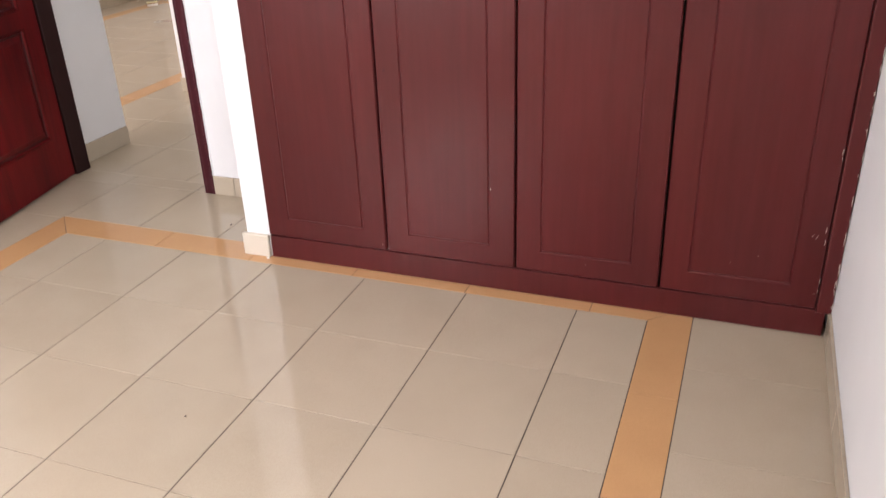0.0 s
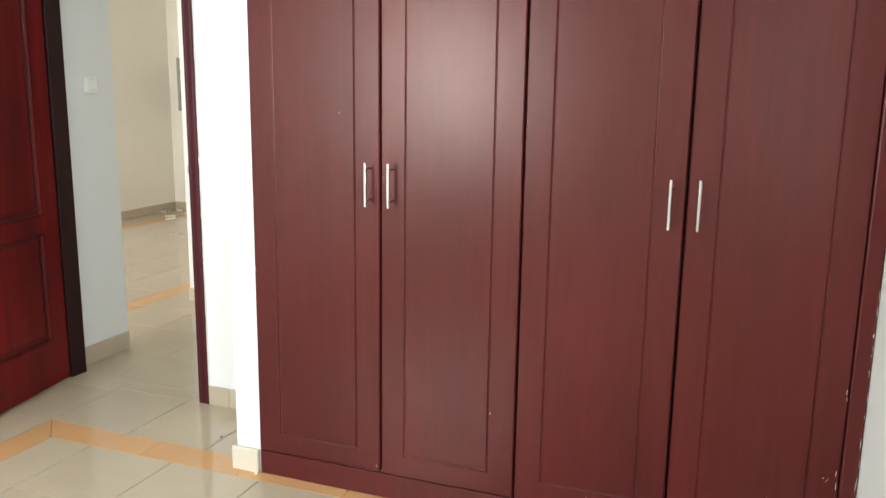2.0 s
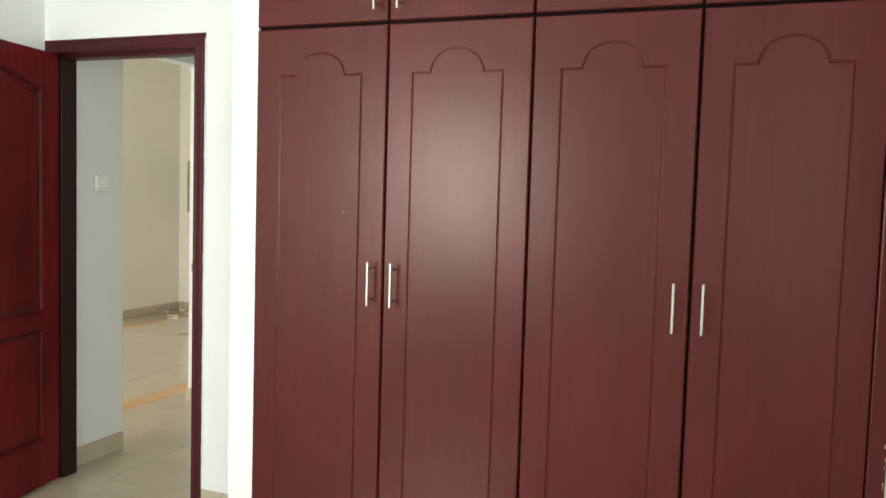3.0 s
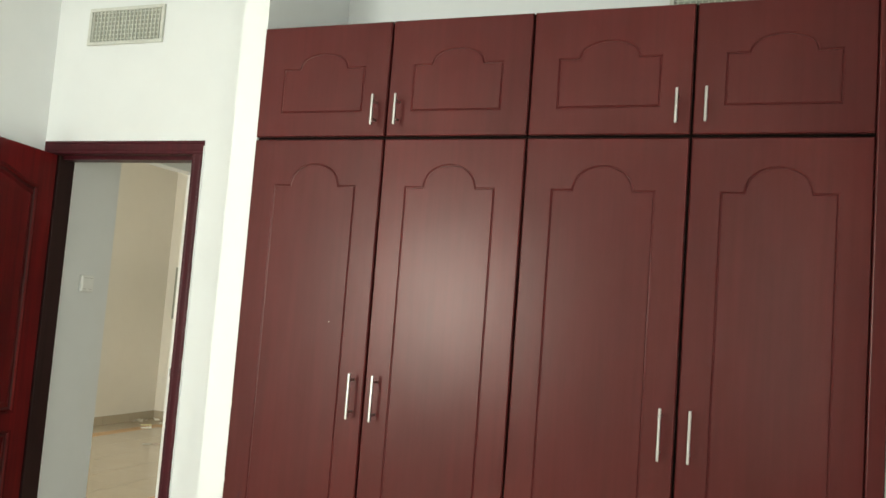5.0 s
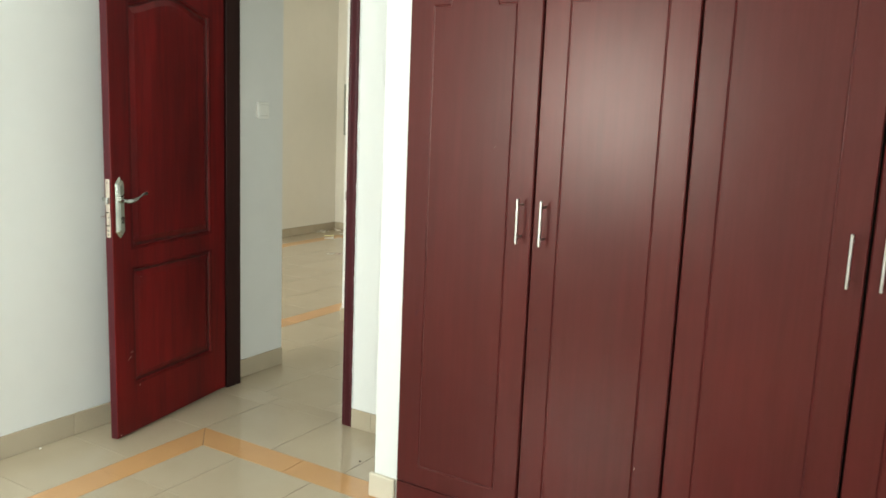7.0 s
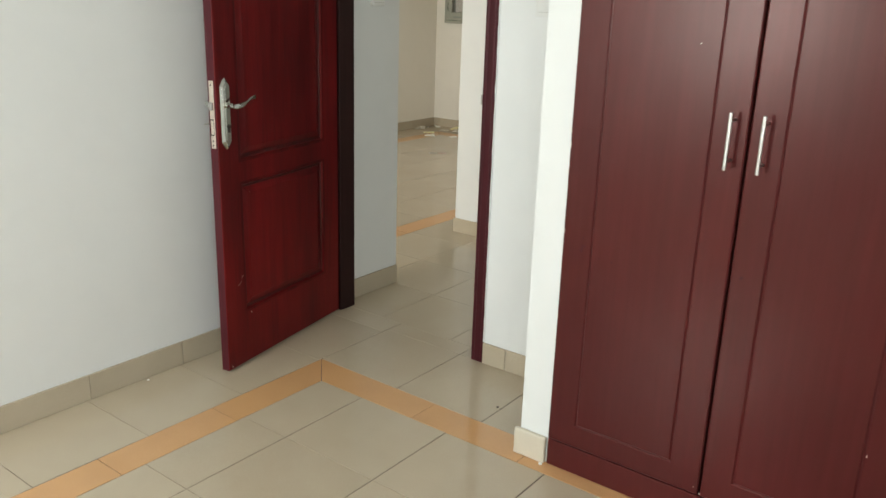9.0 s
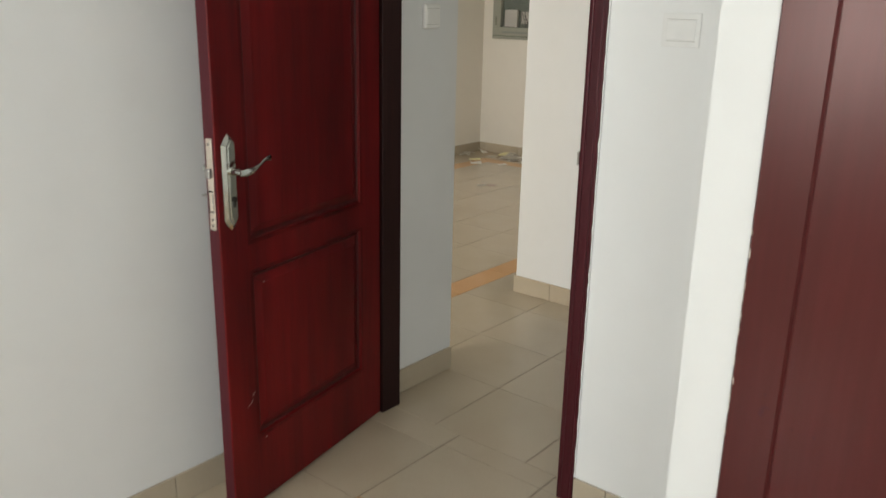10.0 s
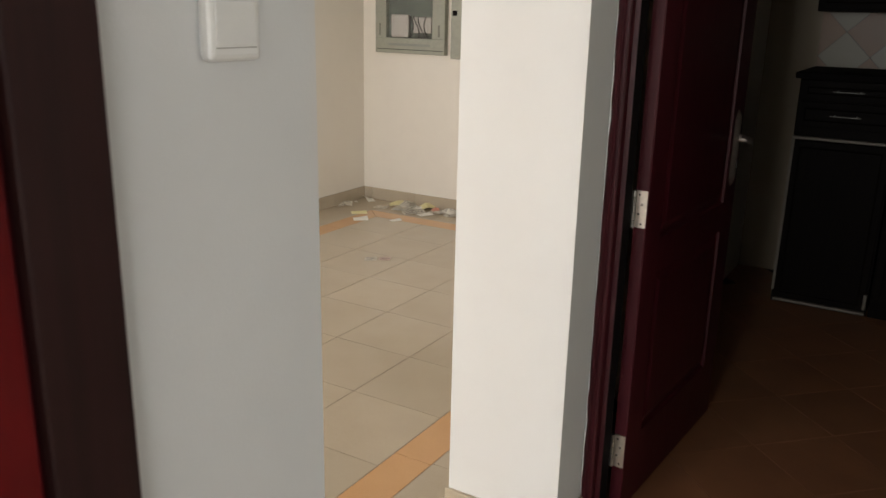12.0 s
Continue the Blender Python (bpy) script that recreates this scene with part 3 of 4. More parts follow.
bmesh.ops.transform(bm, matrix=Matrix(((1, 0, 0, 0), (0, 0, -1, -0.0035), (0, 1, 0, 0), (0, 0, 0, 1))), verts=bm.verts)
tagged(part("paint_chip", bm, CHIP, wardrobe, "pale chips where the lacquer has flaked"), kind="stuff")


bm = bmesh.new()
for x, z, w_, h_ in ((0.537, 0.776, 0.006, 0.007), (0.065, 0.752, 0.007, 0.014), (0.072, 0.765, 0.010, 0.004), (0.125, 0.738, 0.003, 0.003), (0.165, 0.735, 0.004, 0.003), (0.068, 0.79, 0.003, 0.006)):
    flake(bm, x, z, w_, h_, 0.2, 0, 0.0003)
bmesh.ops.transform(bm, matrix=Matrix(((1, 0, 0, 0), (0, 0, -1, -0.0038), (0, 1, 0, 0), (0, 0, 0, 1))), verts=bm.verts)
tagged(part("dark_scuff", bm, DARK_FRAME, wardrobe, "dark scuffs on the lacquer"), kind="stuff")
bm = bmesh.new()
for x, z, w_, h_, lean in ((0.085, 0.345, 0.0012, 0.010, 1.5), (0.10, 0.37, 0.0010, 0.007, 1.2), (0.145, 0.205, 0.002, 0.003, 0), (0.165, 0.70, 0.003, 0.0015, 0), (0.02, 0.012, 0.005, 0.002, 0)):
    flake(bm, x, z, w_, h_, lean)
bmesh.ops.transform(bm, matrix=Matrix(((1, 0, 0, 0), (0, 0, -1, -0.0001), (0, 1, 0, 0), (0, 0, 0, 1))), verts=bm.verts)
tagged(part("scratch", bm, CHIP, door, "pale scratches on the door"), kind="stuff")


def ragged_edge(x, y, z0, z1, way, reach, step, depth, parent, label):
    """Wall paint that laps unevenly over the upright edge of a frame at x; way is the side on which the frame lies."""
    bm = bmesh.new()
    count = int((z1 - z0) / step)
    edge = [(x + way * abs(rnd.gauss(0, reach)), z0 + step * k) for k in range(count + 1)]
    for (xa, za), (xb, zb) in zip(edge, edge[1:]):
        wall = x - way * (0.001 + 0.12 * depth)
        poly = [(wall, za), (xa, za), (xb, zb), (wall, zb)]
        prism(bm, poly if way > 0 else poly[::-1], -depth, 0.0006)
    bmesh.ops.transform(bm, matrix=Matrix(((1, 0, 0, 0), (0, 0, -1, y), (0, 1, 0, 0), (0, 0, 0, 1))), verts=bm.verts)
    tagged(part("plaster_edge", bm, WHITE, parent, label), kind="stuff")


ragged_edge(-1.5112, 2.1645, 0.10, 2.05, 1, 0.0022, 0.05, 0.0, kframe, "ragged plaster edge along the frame")
ragged_edge(-0.5995, 0.4935, 0.095, 2.09, -1, 0.0012, 0.022, 0.0055, f1, "ragged white paint line along the frame")


# ---- vents, switches ----
def air_vent(name, m, w, h, label):
    """A grille: origin at its lower left corner, x across, z up, front towards -y."""
    ob = empty(name, m, label, "air vent")
    part("backing", boxes((0.012, 0.004, 0.012, w - 0.012, 0.006, h - 0.012)), GREY_METAL, ob)
    f = 0.016
    for ex in ((0, -0.008, 0, w, 0.006, f), (0, -0.008, h - f, w, 0.006, h), (0, -0.008, f, f, 0.006, h - f), (w - f, -0.008, f, w, 0.006, h - f)):
        part("frame", soft_box(*ex, 0.002, 1), GRILLE, ob)
    n = int((w - 2 * f) / 0.021)
    bar = mesh_of("slat", boxes((0, -0.006, f, 0.004, 0.002, h - f)), GRILLE)
    for k in range(n):
        s = new("slat", bar)
        s.matrix_basis = pose(f + (k + 0.5) * (w - 2 * f) / n, 0, 0)
        s.parent = ob
    n = 7
    bar = mesh_of("crossbar", boxes((f, -0.002, 0, w - f, 0.003, 0.004)), GRILLE)
    for k in range(n):
        s = new("crossbar", bar)
        s.matrix_basis = pose(0, 0, f + (k + 0.5) * (h - 2 * f) / n)
        s.parent = ob


air_vent("air_vent", pose(-1.318, Y_D - 0.007, 2.556), 0.433, 0.178, "ivory metal air vent grille above the bedroom door")
air_vent("air_vent", pose(1.342, Y_N - 0.007, 2.480), 0.423, 0.182, "dark metal air vent grille above the wardrobe")


def light_switch(m, w, h, depth, label, mat=SWITCH):
    ob = empty("light_switch", m, label, "light switch")
    part("plate", soft_box(-w / 2, -depth, -h / 2, w / 2, 0, h / 2, min(0.008, depth * 0.45), 3), mat, ob)
    for z in (-h * 0.32, h * 0.32):
        part("gap", boxes((-w * 0.38, -depth - 0.0004, z - 0.0008, w * 0.38, -depth + 0.0002, z + 0.0008)), SWITCH_GAP, ob)
    part("rocker", soft_box(-w * 0.38, -depth - 0.0015, -h * 0.30, w * 0.38, -depth + 0.002, h * 0.30, 0.002, 2), mat, ob)


light_switch(pose(-0.398, Y_D, 1.438), 0.100, 0.082, 0.003, "white square light switch on the door wall", SWITCH_DULL)
light_switch(pose(X_W, 0.846, 1.440, 0, 0, 90), 0.086, 0.087, 0.020, "white square light switch on the corridor wall")

# ---- meter boxes in the living room ----
mb = empty("meter_box", pose(-4.500, L_N, 1.140), "grey metal meter box with a glazed door", "meter box")
w, h = 0.602, 0.588
part("back", boxes((0.01, -0.004, 0.01, w - 0.01, -0.001, h - 0.01)), BOX_INSIDE, mb)
for ex in ((0, -0.05, 0, w, -0.001, 0.11), (0, -0.05, h - 0.125, w, -0.001, h), (0, -0.05, 0.11, 0.095, -0.001, h - 0.125), (w - 0.105, -0.05, 0.11, w, -0.001, h - 0.125)):
    part("door_frame", soft_box(*ex, 0.003, 1), GREY_METAL, mb)
part("door_seam", boxes((0.014, -0.0508, 0.026, w - 0.014, -0.0498, 0.030)), BLACK, mb)
pane = part("pane", boxes((0.094, -0.046, 0.109, w - 0.104, -0.042, h - 0.124)), GLASS, mb)
pane.visible_shadow = False
part("meter", soft_box(0.135, -0.040, 0.115, 0.285, -0.006, 0.275, 0.008, 2), METER, mb, "white meter")
part("meter", soft_box(0.32, -0.036, 0.15, 0.48, -0.006, 0.26, 0.006, 2), METER, mb, "pale meter with cables")
bm = bmesh.new()
for k in range(4):
    path = [(0.30 + 0.05 * k + 0.03 * math.sin(3 * u + k), -0.038, 0.115 + 0.15 * u) for u in (i / 10 for i in range(11))]
    tube(bm, path, 0.004, 6)
part("cable", bm, BLACK, mb, "dark loose cables")
slot = mesh_of("slot", boxes((0, -0.0512, 0, 0.014, -0.05, 0.006)), BLACK)
for x in (0.035, w - 0.055):
    for z in (0.13, 0.40):
        for k in range(6):
            s = new("slot", slot)
            s.matrix_basis = pose(x, 0, z + k * 0.014)
            s.parent = mb
part("lettering_bar", boxes((0.12, -0.0512, 0.055, 0.48, -0.05, 0.072)), plain("faded_letters", (0.27, 0.28, 0.25), 0.6), mb, "faded unreadable lettering")
fb = empty("fuse_box", pose(-3.825, L_N, 1.122), "closed grey metal fuse box on the wall", "fuse box")
part("body", soft_box(0, -0.09, 0, 0.42, 0, 0.64, 0.006, 2), GREY_METAL, fb)
part("door", soft_box(0.012, -0.098, 0.03, 0.408, -0.09, 0.628, 0.004, 2), GREY_METAL, fb)
part("lock", soft_box(0.02, -0.104, 0.295, 0.055, -0.096, 0.33, 0.003, 2), BLACK, fb, "black lock")

# ---- kitchen ----
def cabinet(name, m, w, depth, h, fronts, label):
    """fronts: rows of x0, z0, x1, z1 and whether it bears a bar handle."""
    ob = empty(name, m, label, "cabinet", "kitchen cabinets")
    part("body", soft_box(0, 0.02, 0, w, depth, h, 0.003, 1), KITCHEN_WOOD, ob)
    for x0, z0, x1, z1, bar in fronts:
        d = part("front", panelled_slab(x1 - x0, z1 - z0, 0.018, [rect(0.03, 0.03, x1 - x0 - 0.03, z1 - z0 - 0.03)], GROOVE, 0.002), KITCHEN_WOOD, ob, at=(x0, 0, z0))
        if bar:
            xm = (x1 - x0) / 2
            hd = part("bar_handle", soft_box(xm - 0.07, -0.032, (z1 - z0) / 2 - 0.003, xm + 0.07, -0.026, (z1 - z0) / 2 + 0.003, 0.001, 1), DULL_STEEL, d, "steel bar handle")
            for xx in (xm - 0.05, xm + 0.05):
                bm = bmesh.new()
                tube(bm, [(xx, 0, (z1 - z0) / 2), (xx, -0.028, (z1 - z0) / 2)], 0.004, 8)
                part("post", bm, STEEL, hd)
    return ob


c1 = cabinet("base_cabinet", pose(-1.417, 4.60, 0), 0.46, 0.59, 1.17, [(0.01, 0.03, 0.45, 0.865, False), (0.01, 0.935, 0.45, 1.06, True), (0.01, 1.067, 0.45, 1.165, True)], "dark kitchen cabinet with two drawers over a framed panel")
for ex in ((0.0, -0.006, 0.07, 0.014, 0.018, 0.88), (0.44, -0.006, 0.04, 0.454, 0.018, 0.12), (0.014, -0.006, 0.012, 0.454, 0.018, 0.026), (0.0, -0.008, 0.872, 0.46, 0.018, 0.886)):
    part("edge_strip", soft_box(*ex, 0.002, 1), STRIP, c1, "pale edge strip")
c2 = cabinet("base_cabinet", pose(-0.95, 4.60, 0), 0.60, 0.59, 1.17, [(0.01, 0.09, 0.59, 0.90, False), (0.01, 0.91, 0.59, 1.165, True)], "dark kitchen base cabinet")
copy_thing(c2, pose(-0.34, 4.60, 0))
tagged(part("worktop", soft_box(-1.437, 4.57, 1.171, 0.28, 5.19, 1.202, 0.005, 2), BLACK), "black worktop along the kitchen wall", "worktop")
u1 = cabinet("wall_cabinet", pose(-1.42, 4.85, 1.492), 0.60, 0.34, 0.70, [(0.01, 0.01, 0.59, 0.69, False)], "dark kitchen wall cabinet")
copy_thing(u1, pose(-0.81, 4.85, 1.492))
copy_thing(u1, pose(-0.20, 4.85, 1.492))
splash = setting("backsplash", boxes((-1.432, K_N - 0.006, 1.203, 0.28, K_N - 0.001, 1.490)), CEMENT, "diagonal cream and terracotta backsplash tiles", "backsplash")


# ---- floors: slabs, then single tiles ----
def slab(name, x0, y0, x1, y1, mat, label):
    return setting(name, boxes((x0, y0, -0.15, x1, y1, -0.002)), mat, label, "floor")


floor = slab("floor", X_W - 0.15, Y_S - 0.15, X_E + 0.15, Y_N - 0.005, GROUT, "polished cream tile floor with an orange border")
floor_c = slab("floor_corridor", -2.05, Y_N - 0.005, X_E + 0.15, K_S + 0.03, PALE_GROUT, "polished cream tiles in the corridor")
floor_l = slab("floor_living", L_W - 0.15, Y_S - 0.15, -2.05, L_N + 0.15, PALE_GROUT, "polished cream living room tiles with an orange border")
floor_l2 = slab("floor_living_strip", -2.05, K_S + 0.03, L_E + 0.15, L_N + 0.15, PALE_GROUT, "polished cream tiles beside the living room wall")
floor_f = slab("floor_living_front", -2.05, Y_S - 0.15, X_W - 0.15, Y_N - 0.005, PALE_GROUT, "tiles under the wall")
floor_k = slab("floor_kitchen", L_E + 0.15, K_S + 0.03, 1.45, K_N + 0.15, GROUT, "reddish terracotta kitchen floor tiles")
TILES = {}


def lay(parent, name, poly, mat, top=0.0):
    """One tile: a thin slab with an eased edge; alike tiles share a mesh."""
    xs, ys = [p[0] for p in poly], [p[1] for p in poly]
    cx, cy = (min(xs) + max(xs)) / 2, (min(ys) + max(ys)) / 2
    key = (name, mat.name, tuple((round(x - cx, 3), round(y - cy, 3)) for x, y in poly))
    if key not in TILES:
        TILES[key] = mesh_of(name, prism(bmesh.new(), [(x - cx, y - cy) for x, y in poly], -0.008, 0, 0.0008), mat)
    ob = new(name, TILES[key])
    ob.matrix_basis = pose(cx, cy, top)
    ob.parent = parent


def lines(a, b, first, step):
    """Joint lines from a to b at first plus whole steps."""
    k = math.ceil((a + 0.03 - first) / step)
    out = [a]
    while first + k * step < b - 0.03:
        out.append(first + k * step)
        k += 1
    return out + [b]


def tiled(parent, x0, x1, y0, y1, fx_, fy_, mat=TILE, gx=0.0018, gy=0.001, step=0.4, name="tile"):
    xs, ys = lines(x0, x1, fx_, step), lines(y0, y1, fy_, step)
    for a, b in zip(xs, xs[1:]):
        for c, d in zip(ys, ys[1:]):
            lay(parent, name, rect(a + gx, c + gy, b - gx, d - gy), mat)


def border(parent, x0, x1, y0, y1, w, piece, fx_, fy_):
    """A frame of border tiles round a field, mitred at its corners; x0 to y1 are its outer lines."""
    g = 0.001
    for a, b, low in ((y1 - w, y1, False), (y0, y0 + w, True)):
        xs = lines(x0 + w, x1 - w, fx_, piece)
        for k, (c, d) in enumerate(zip(xs, xs[1:])):
            p = rect(c + g, a + g, d - g, b - g)
            if k == 0:
                p = [(x0 + 2 * g, a + g)] + p[1:3] + [(c + g, b - g)] if low else [(c + g, a + g)] + p[1:3] + [(x0 + 2 * g, b - g)]
            if k == len(xs) - 2:
                p = [p[0], (x1 - 2 * g, a + g), (d - g, b - g), p[3]] if low else [p[0], (d - g, a + g), (x1 - 2 * g, b - g), p[3]]
            lay(parent, "border_tile", p, BAND)
    for a, b, left in ((x0, x0 + w, True), (x1 - w, x1, False)):
        ys = lines(y0 + w, y1 - w, fy_, piece)
        for k, (c, d) in enumerate(zip(ys, ys[1:])):
            p = rect(a + g, c + g, b - g, d - g)
            if k == 0:
                p = [(a + g, y0 + 2 * g), (b - g, c + g)] + p[2:] if left else [(a + g, c + g), (b - g, y0 + 2 * g)] + p[2:]
            if k == len(ys) - 2:
                p = p[:2] + [(b - g, d - g), (a + g, y1 - 2 * g)] if left else p[:2] + [(b - g, y1 - 2 * g), (a + g, d - g)]
            lay(parent, "border_tile", p, BAND)


BX0, BX1, BY0, BY1, BW = -1.128, 1.608, -4.195, 0.086, 0.142
border(floor, BX0, BX1, BY0, BY1, BW, 0.45, -0.53, -0.47)
tiled(floor, BX0 + BW, BX1 - BW, BY0 + BW, BY1 - BW, 0.428, -0.438)
tiled(floor, X_W, BX0, Y_S, Y_N - 0.005, BX0, -0.73)
tiled(floor, BX1, X_E, Y_S, BY1, 2.0, -0.30)
tiled(floor, BX0, BX1, Y_S, BY0, -0.71, BY0)
tiled(floor, BX0, -0.108, BY1, Y_N - 0.005, -0.72, 0.50)
tiled(floor_c, -2.05, X_E, Y_N - 0.005, K_S + 0.03, -1.645, 0.99)
tiled(floor_l2, -2.05, L_E, K_S + 0.03, L_N, -2.05, 2.5)
LX0, LX1, LY0, LY1, LW = -4.34, -2.05, -3.9, 5.01, 0.145
border(floor_l, LX0, LX1, LY0, LY1, LW, 0.45, -2.6, 2.2)
tiled(floor_l, LX0 + LW, LX1 - LW, LY0 + LW, LY1 - LW, -2.6, 2.9)
tiled(floor_f, -2.05, X_W - 0.15, Y_S, Y_N - 0.005, -2.05, 0.59)
tiled(floor_l, LX0, LX1, Y_S, LY0, -2.6, LY0)
tiled(floor_l, L_W, LX0, Y_S, L_N, LX0, 2.9)
tiled(floor_l, LX0, LX1, LY1, L_N, -2.6, LY1)
def clipped(poly, n_, keep, way=1):
    """The polygon's share beyond keep along axis n_."""
    cut = []
    for k in range(len(poly)):
        a, b = poly[k - 1], poly[k]
        if (way * a[n_] >= way * keep) != (way * b[n_] >= way * keep):
            u = (keep - a[n_]) / (b[n_] - a[n_])
            cut.append((a[0] + u * (b[0] - a[0]), a[1] + u * (b[1] - a[1])))
        if way * b[n_] >= way * keep:
            cut.append(b)
    return cut


for i in range(-8, 10):
    for j in range(-8, 10):
        cx, cy, s = -1.164 + (i + j) * 0.233 + 0.233, 2.476 + (i - j) * 0.233, 0.2315
        if -1.75 < cx < 1.15 and 2.15 < cy < 5.05:
            poly = [(cx - s, cy), (cx, cy - s), (cx + s, cy), (cx, cy + s)]
            poly = clipped(clipped(poly, 0, L_E + 0.15), 1, K_S + 0.08)
            if len(poly) > 2:
                lay(floor_k, "tile", poly, TERRACOTTA)
for r_ in range(-1, 4):
    for c_ in range(-1, 8):
        cx, cz, q_ = -1.30 + c_ * 0.26 + (0.13 if r_ % 2 else 0), 1.259 + r_ * 0.13, 0.1275
        poly = [(cx - q_, cz), (cx, cz - q_), (cx + q_, cz), (cx, cz + q_)]
        for n_, keep, way in ((0, -1.431, 1), (0, 0.279, -1), (1, 1.204, 1), (1, 1.489, -1)):
            poly = clipped(poly, n_, keep, way) if poly else poly
        if len(poly) > 2:
            bm = prism(bmesh.new(), poly, 0.0, 0.004)
            bmesh.ops.transform(bm, matrix=Matrix(((1, 0, 0, 0), (0, 0, -1, -0.001), (0, 1, 0, 0), (0, 0, 0, 1))), verts=bm.verts)
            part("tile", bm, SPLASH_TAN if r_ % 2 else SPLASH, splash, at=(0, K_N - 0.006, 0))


# ---- skirting tiles ----
def skirting(name, runs, label, high=0.092):
    """runs: rows of x, y, x, y along the wall's face, the room on the left of the way; first joint after that length."""
    ob = empty(name, pose(0, 0, 0), label, "skirting", kind="structure")
    for xa, ya, xb, yb, first in runs:
        n = math.hypot(xb - xa, yb - ya)
        a = math.atan2(yb - ya, xb - xa)
        cuts = lines(0, n, first, 0.40)
        for c, d in zip(cuts, cuts[1:]):
            key = ("skirt", high, round(d - c, 3))
            if key not in TILES:
                TILES[key] = mesh_of("skirting_tile", soft_box(0.001, 0.0005, 0.001, d - c - 0.001, 0.010, high, 0.0012, 1), SKIRT)
            s = new("skirting_tile", TILES[key])
            s.matrix_basis = pose(xa + math.cos(a) * c, ya + math.sin(a) * c, 0, 0, 0, math.degrees(a))
            s.parent = ob
    return ob


skirting("baseboard_west", [(X_W, 0.49, X_W, Y_S, 0.40 * 2 + 0.005), (X_W, 1.012, X_W, 0.63, 0.40)], "beige tile skirting along the white wall", 0.098)
skirting("baseboard_north", [(-0.108, Y_D, -0.600, Y_D, 0.38), (-0.108, 0.008, -0.108, Y_D, 0.3)], "beige tile skirting beside the door frame")
setting("baseboard_stub", soft_box(-0.124, -0.010, 0.0, -0.006, 0.0075, 0.094, 0.005, 2), STUB_TILE, "painted skirting on the wall end beside the wardrobe", "skirting")
skirting("baseboard_east", [(X_E, Y_S, X_E, -0.004, 0.1)], "beige tile skirting along the side wall")
skirting("baseboard_column", [(-1.513, 1.995, L_E - 0.01, 1.995, 0.13), (-1.513, 2.168, -1.513, 1.985, 0.5)], "beige tile skirting round the wall end")
skirting("baseboard_living", [(L_E, L_N, L_W, L_N, 0.3), (L_W, L_N, L_W, Y_S, 0.4), (L_E, L_N, L_E, 2.0, 0.4), (X_W + 0.01, 1.012, X_W - 0.15, 1.012, 0.3)], "brownish tile skirting in the living room")

def crumb(x, y, size, mat, label):
    bm = bmesh.new()
    bmesh.ops.create_icosphere(bm, subdivisions=1, radius=size)
    for v in bm.verts:
        v.co = Vector((v.co.x * rnd.uniform(0.7, 1.2), v.co.y * rnd.uniform(0.7, 1.2), max(0.0, v.co.z * 0.5 + size * 0.3)))
    ob = part("debris", bm, mat, at=(x, y, 0.0))
    tagged(ob, label, "debris", "debris on the floor")


crumb(-0.335, 0.215, 0.006, INK, "small dark crumb on the floor tiles")
crumb(0.283, -0.967, 0.004, INK, "small dark crumb on the floor tiles")
crumb(-1.49, -0.49, 0.006, PAPER, "white paint crumb beside the skirting")
crumb(-0.012, -0.016, 0.007, PAPER, "white plaster crumb beside the wardrobe")
crumb(-1.95, 1.40, 0.005, INK, "small dark crumb on the floor tiles")

# ---- papers left on the living room floor ----
def sheet(x, y, w, d, turn_, mat, curl, label, z=0.001, marks=0, fold=0.0):
    """A loose sheet: curl lifts its far corner, fold raises a crease along its middle."""
    ob = empty("paper", pose(x, y, z, 0, 0, turn_), label, "paper", "papers on the floor")

    def lift(u, v):
        return 0.0006 + curl * max(0.0, u + v - 0.9) ** 1.5 + fold * (1 - abs(2 * u - 1)) * (0.6 + 0.4 * v)

    def leaf(bm, u0, u1, v0, v1, n, up, thick):
        grid = [[[bm.verts.new((w * (u - 0.5), d * (v - 0.5), lift(u, v) + up + low)) for v in (v0 + (v1 - v0) * j / n for j in range(n + 1))] for u in (u0 + (u1 - u0) * i / n for i in range(n + 1))] for low in (0, -thick)]
        for i in range(n):
            for j in range(n):
                for side, g in enumerate(grid):
                    f = (g[i][j], g[i + 1][j], g[i + 1][j + 1], g[i][j + 1])
                    bm.faces.new(f if side == 0 else f[::-1])
        t, b = grid
        for k in range(n):
            for q in ((t[k][0], b[k][0], b[k + 1][0], t[k + 1][0]), (t[k + 1][n], b[k + 1][n], b[k][n], t[k][n]), (t[0][k + 1], b[0][k + 1], b[0][k], t[0][k]), (t[n][k], b[n][k], b[n][k + 1], t[n][k + 1])):
                bm.faces.new(q)
        return bm

    part("sheet", leaf(bmesh.new(), 0, 1, 0, 1, 6, 0, 0.0003), mat, ob)
    for k in range(marks):
        v = 0.12 + 0.74 * k / max(1, marks - 1)
        a, b = ((0.08, 0.90), (0.08, 0.62), (0.25, 0.90))[k % 3]
        part("print", leaf(bmesh.new(), a, b, v - 0.022, v + 0.022, 4, 0.0012, 0.0002), INK, ob, "dark printed bar")
    return ob


rp = random.Random(11)
sheet(-3.598, 3.985, 0.070, 0.060, 33, PAPER_G, 0.004, "small printed paper slip on the tiles", marks=5)
sheet(-3.531, 4.035, 0.072, 0.060, 24, SLIP, 0.004, "small reddish printed slip on the tiles", marks=5)
sheet(-4.585, 5.010, 0.105, 0.080, 36, PAPER_G, 0.02, "crumpled dark printed leaflet on the floor", marks=4, fold=0.018)
sheet(-4.600, 5.165, 0.030, 0.022, 10, PAPER, 0.0, "small torn white scrap on the floor")
sheet(-4.550, 5.265, 0.110, 0.065, 150, PAPER, 0.03, "curled white paper near the corner", fold=0.014)
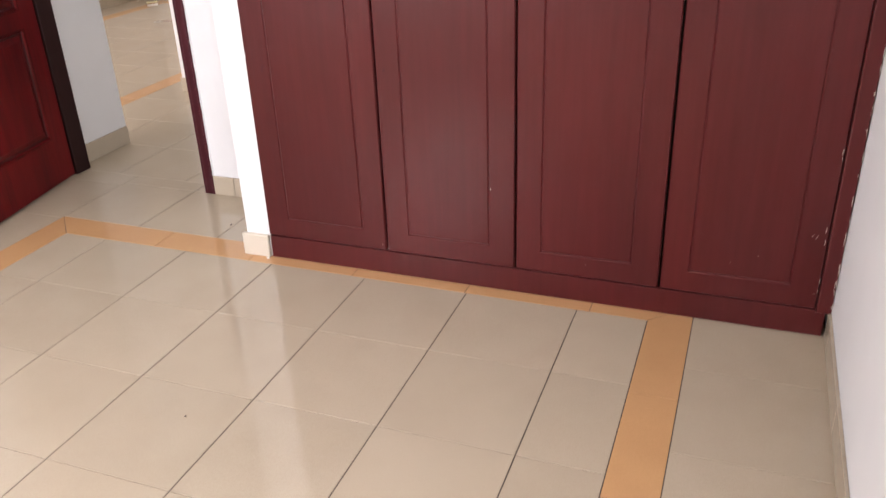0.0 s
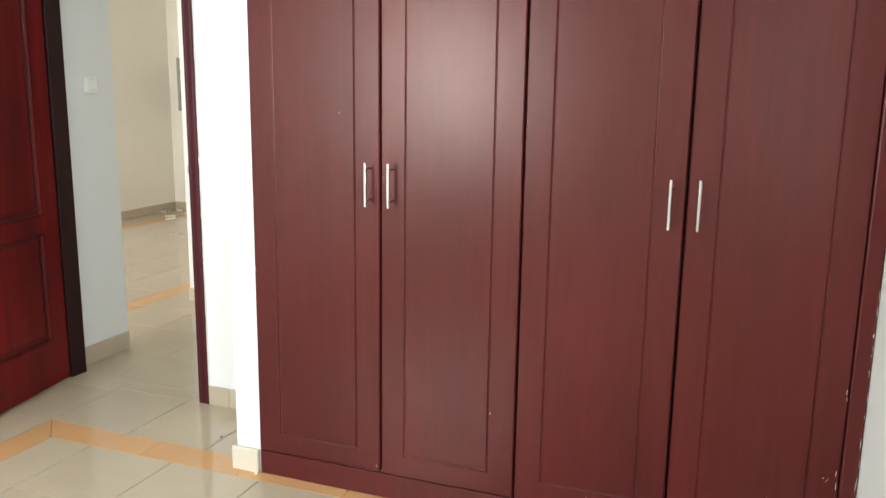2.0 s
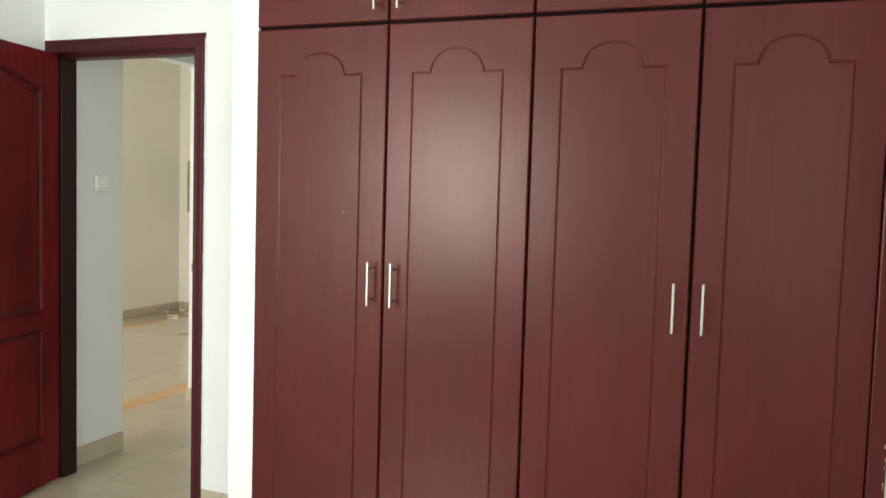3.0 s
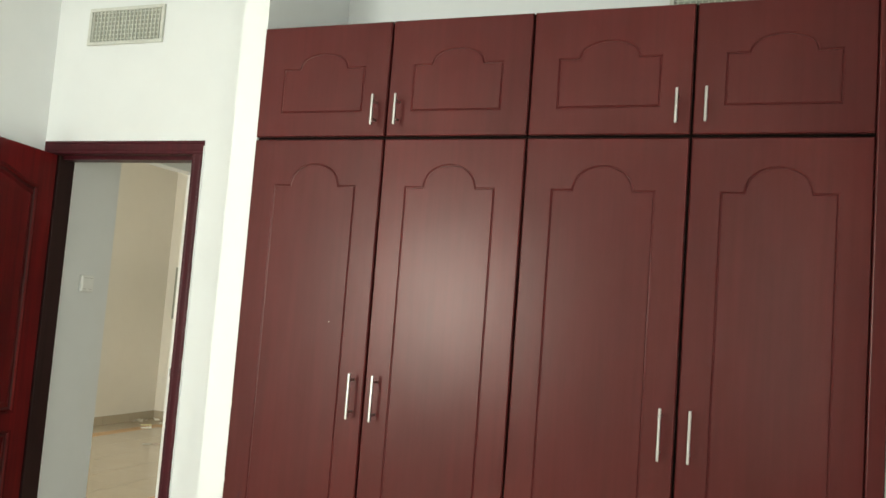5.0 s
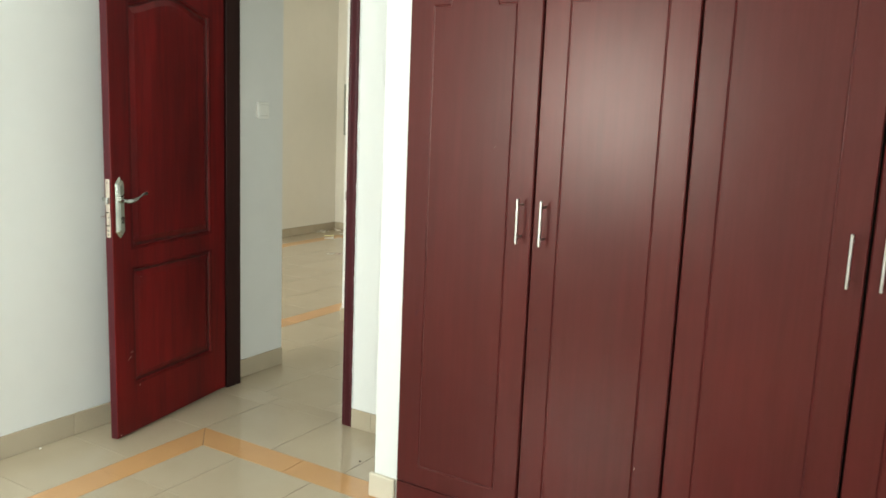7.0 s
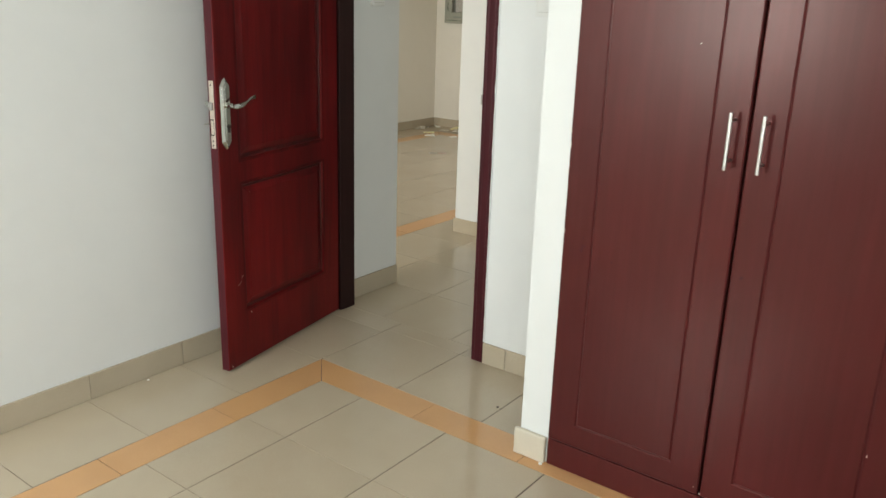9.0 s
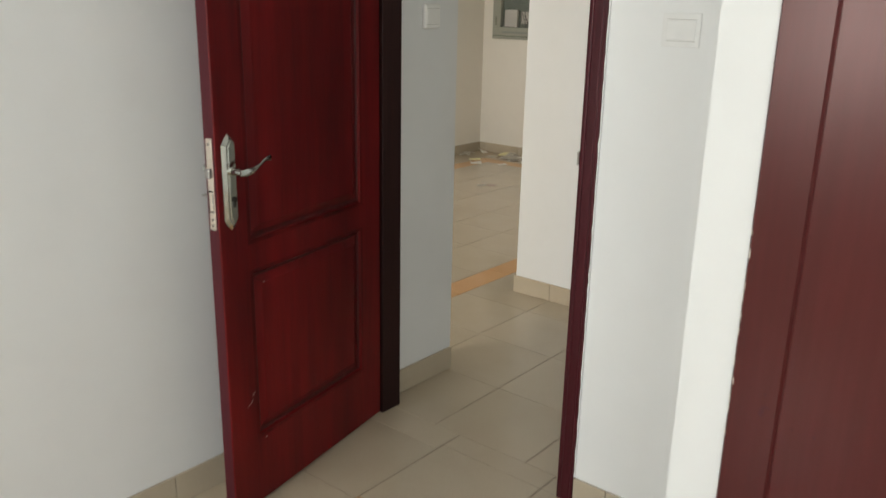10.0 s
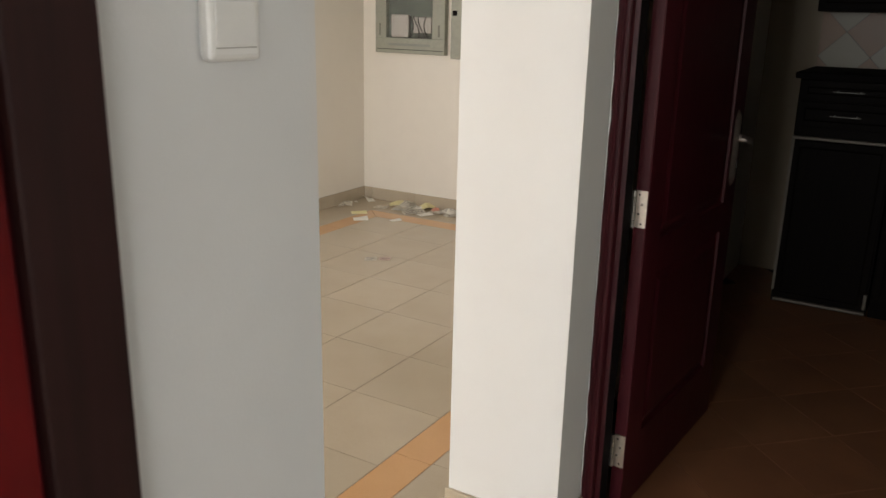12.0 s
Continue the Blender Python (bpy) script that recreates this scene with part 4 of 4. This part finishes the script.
sheet(-4.362, 4.885, 0.115, 0.085, 44, PAPER_Y, 0.004, "yellow paper slip on the floor")
sheet(-4.235, 4.735, 0.105, 0.085, 42, PAPER, 0.012, "white paper slip with a lifted corner", marks=0)
sheet(-4.012, 4.855, 0.085, 0.050, 60, PAPER, 0.004, "faded paper slip on the floor")
sheet(-4.270, 5.245, 0.110, 0.090, 40, PAPER_Y, 0.02, "yellow paper in the heap by the wall", 0.006, fold=0.012)
sheet(-4.330, 5.120, 0.100, 0.080, 10, PAPER_G, 0.004, "newsprint sheet in the heap by the wall", marks=3)
sheet(-4.155, 5.235, 0.140, 0.110, 62, PAPER_G, 0.02, "folded newsprint in the heap by the wall", 0.004, 5, 0.034)
sheet(-4.180, 5.150, 0.110, 0.080, 20, PAPER, 0.012, "white paper in the heap by the wall", 0.003)
sheet(-4.030, 5.120, 0.170, 0.100, 48, PAPER_G, 0.012, "newsprint sheet in the heap by the wall", 0.001, 6, 0.010)
sheet(-4.085, 5.190, 0.130, 0.090, 30, PAPER, 0.010, "white paper in the heap by the wall", 0.008, 3, 0.008)
sheet(-4.015, 5.275, 0.125, 0.085, 52, PAPER_Y, 0.020, "yellow paper in the heap by the wall", 0.010, 0, 0.022)
sheet(-3.915, 5.235, 0.060, 0.070, 35, PAPER_P, 0.010, "pink paper slip in the heap by the wall", 0.010, 0, 0.014)
sheet(-3.930, 5.120, 0.120, 0.070, 65, PAPER, 0.004, "white paper in the heap by the wall", 0.002)
sheet(-3.815, 5.270, 0.170, 0.080, 40, PAPER, 0.010, "printed white leaflet in the heap by the wall", 0.006, 4, 0.016)
sheet(-3.745, 5.215, 0.140, 0.080, 50, PAPER_G, 0.010, "newsprint sheet in the heap by the wall", 0.002, 3, 0.006)
for k in range(8):
    mat, label = rp.choice([(PAPER, "white paper scrap in the heap by the wall"), (PAPER_G, "newsprint scrap in the heap by the wall")])
    sheet(-4.20 + 0.14 * k + rp.gauss(0, 0.02), 5.20 + rp.gauss(0, 0.03), rp.uniform(0.05, 0.12), rp.uniform(0.05, 0.08), rp.uniform(0, 180), mat, 0.01, label, 0.012, rp.choice((0, 0, 3)), rp.uniform(0, 0.01))
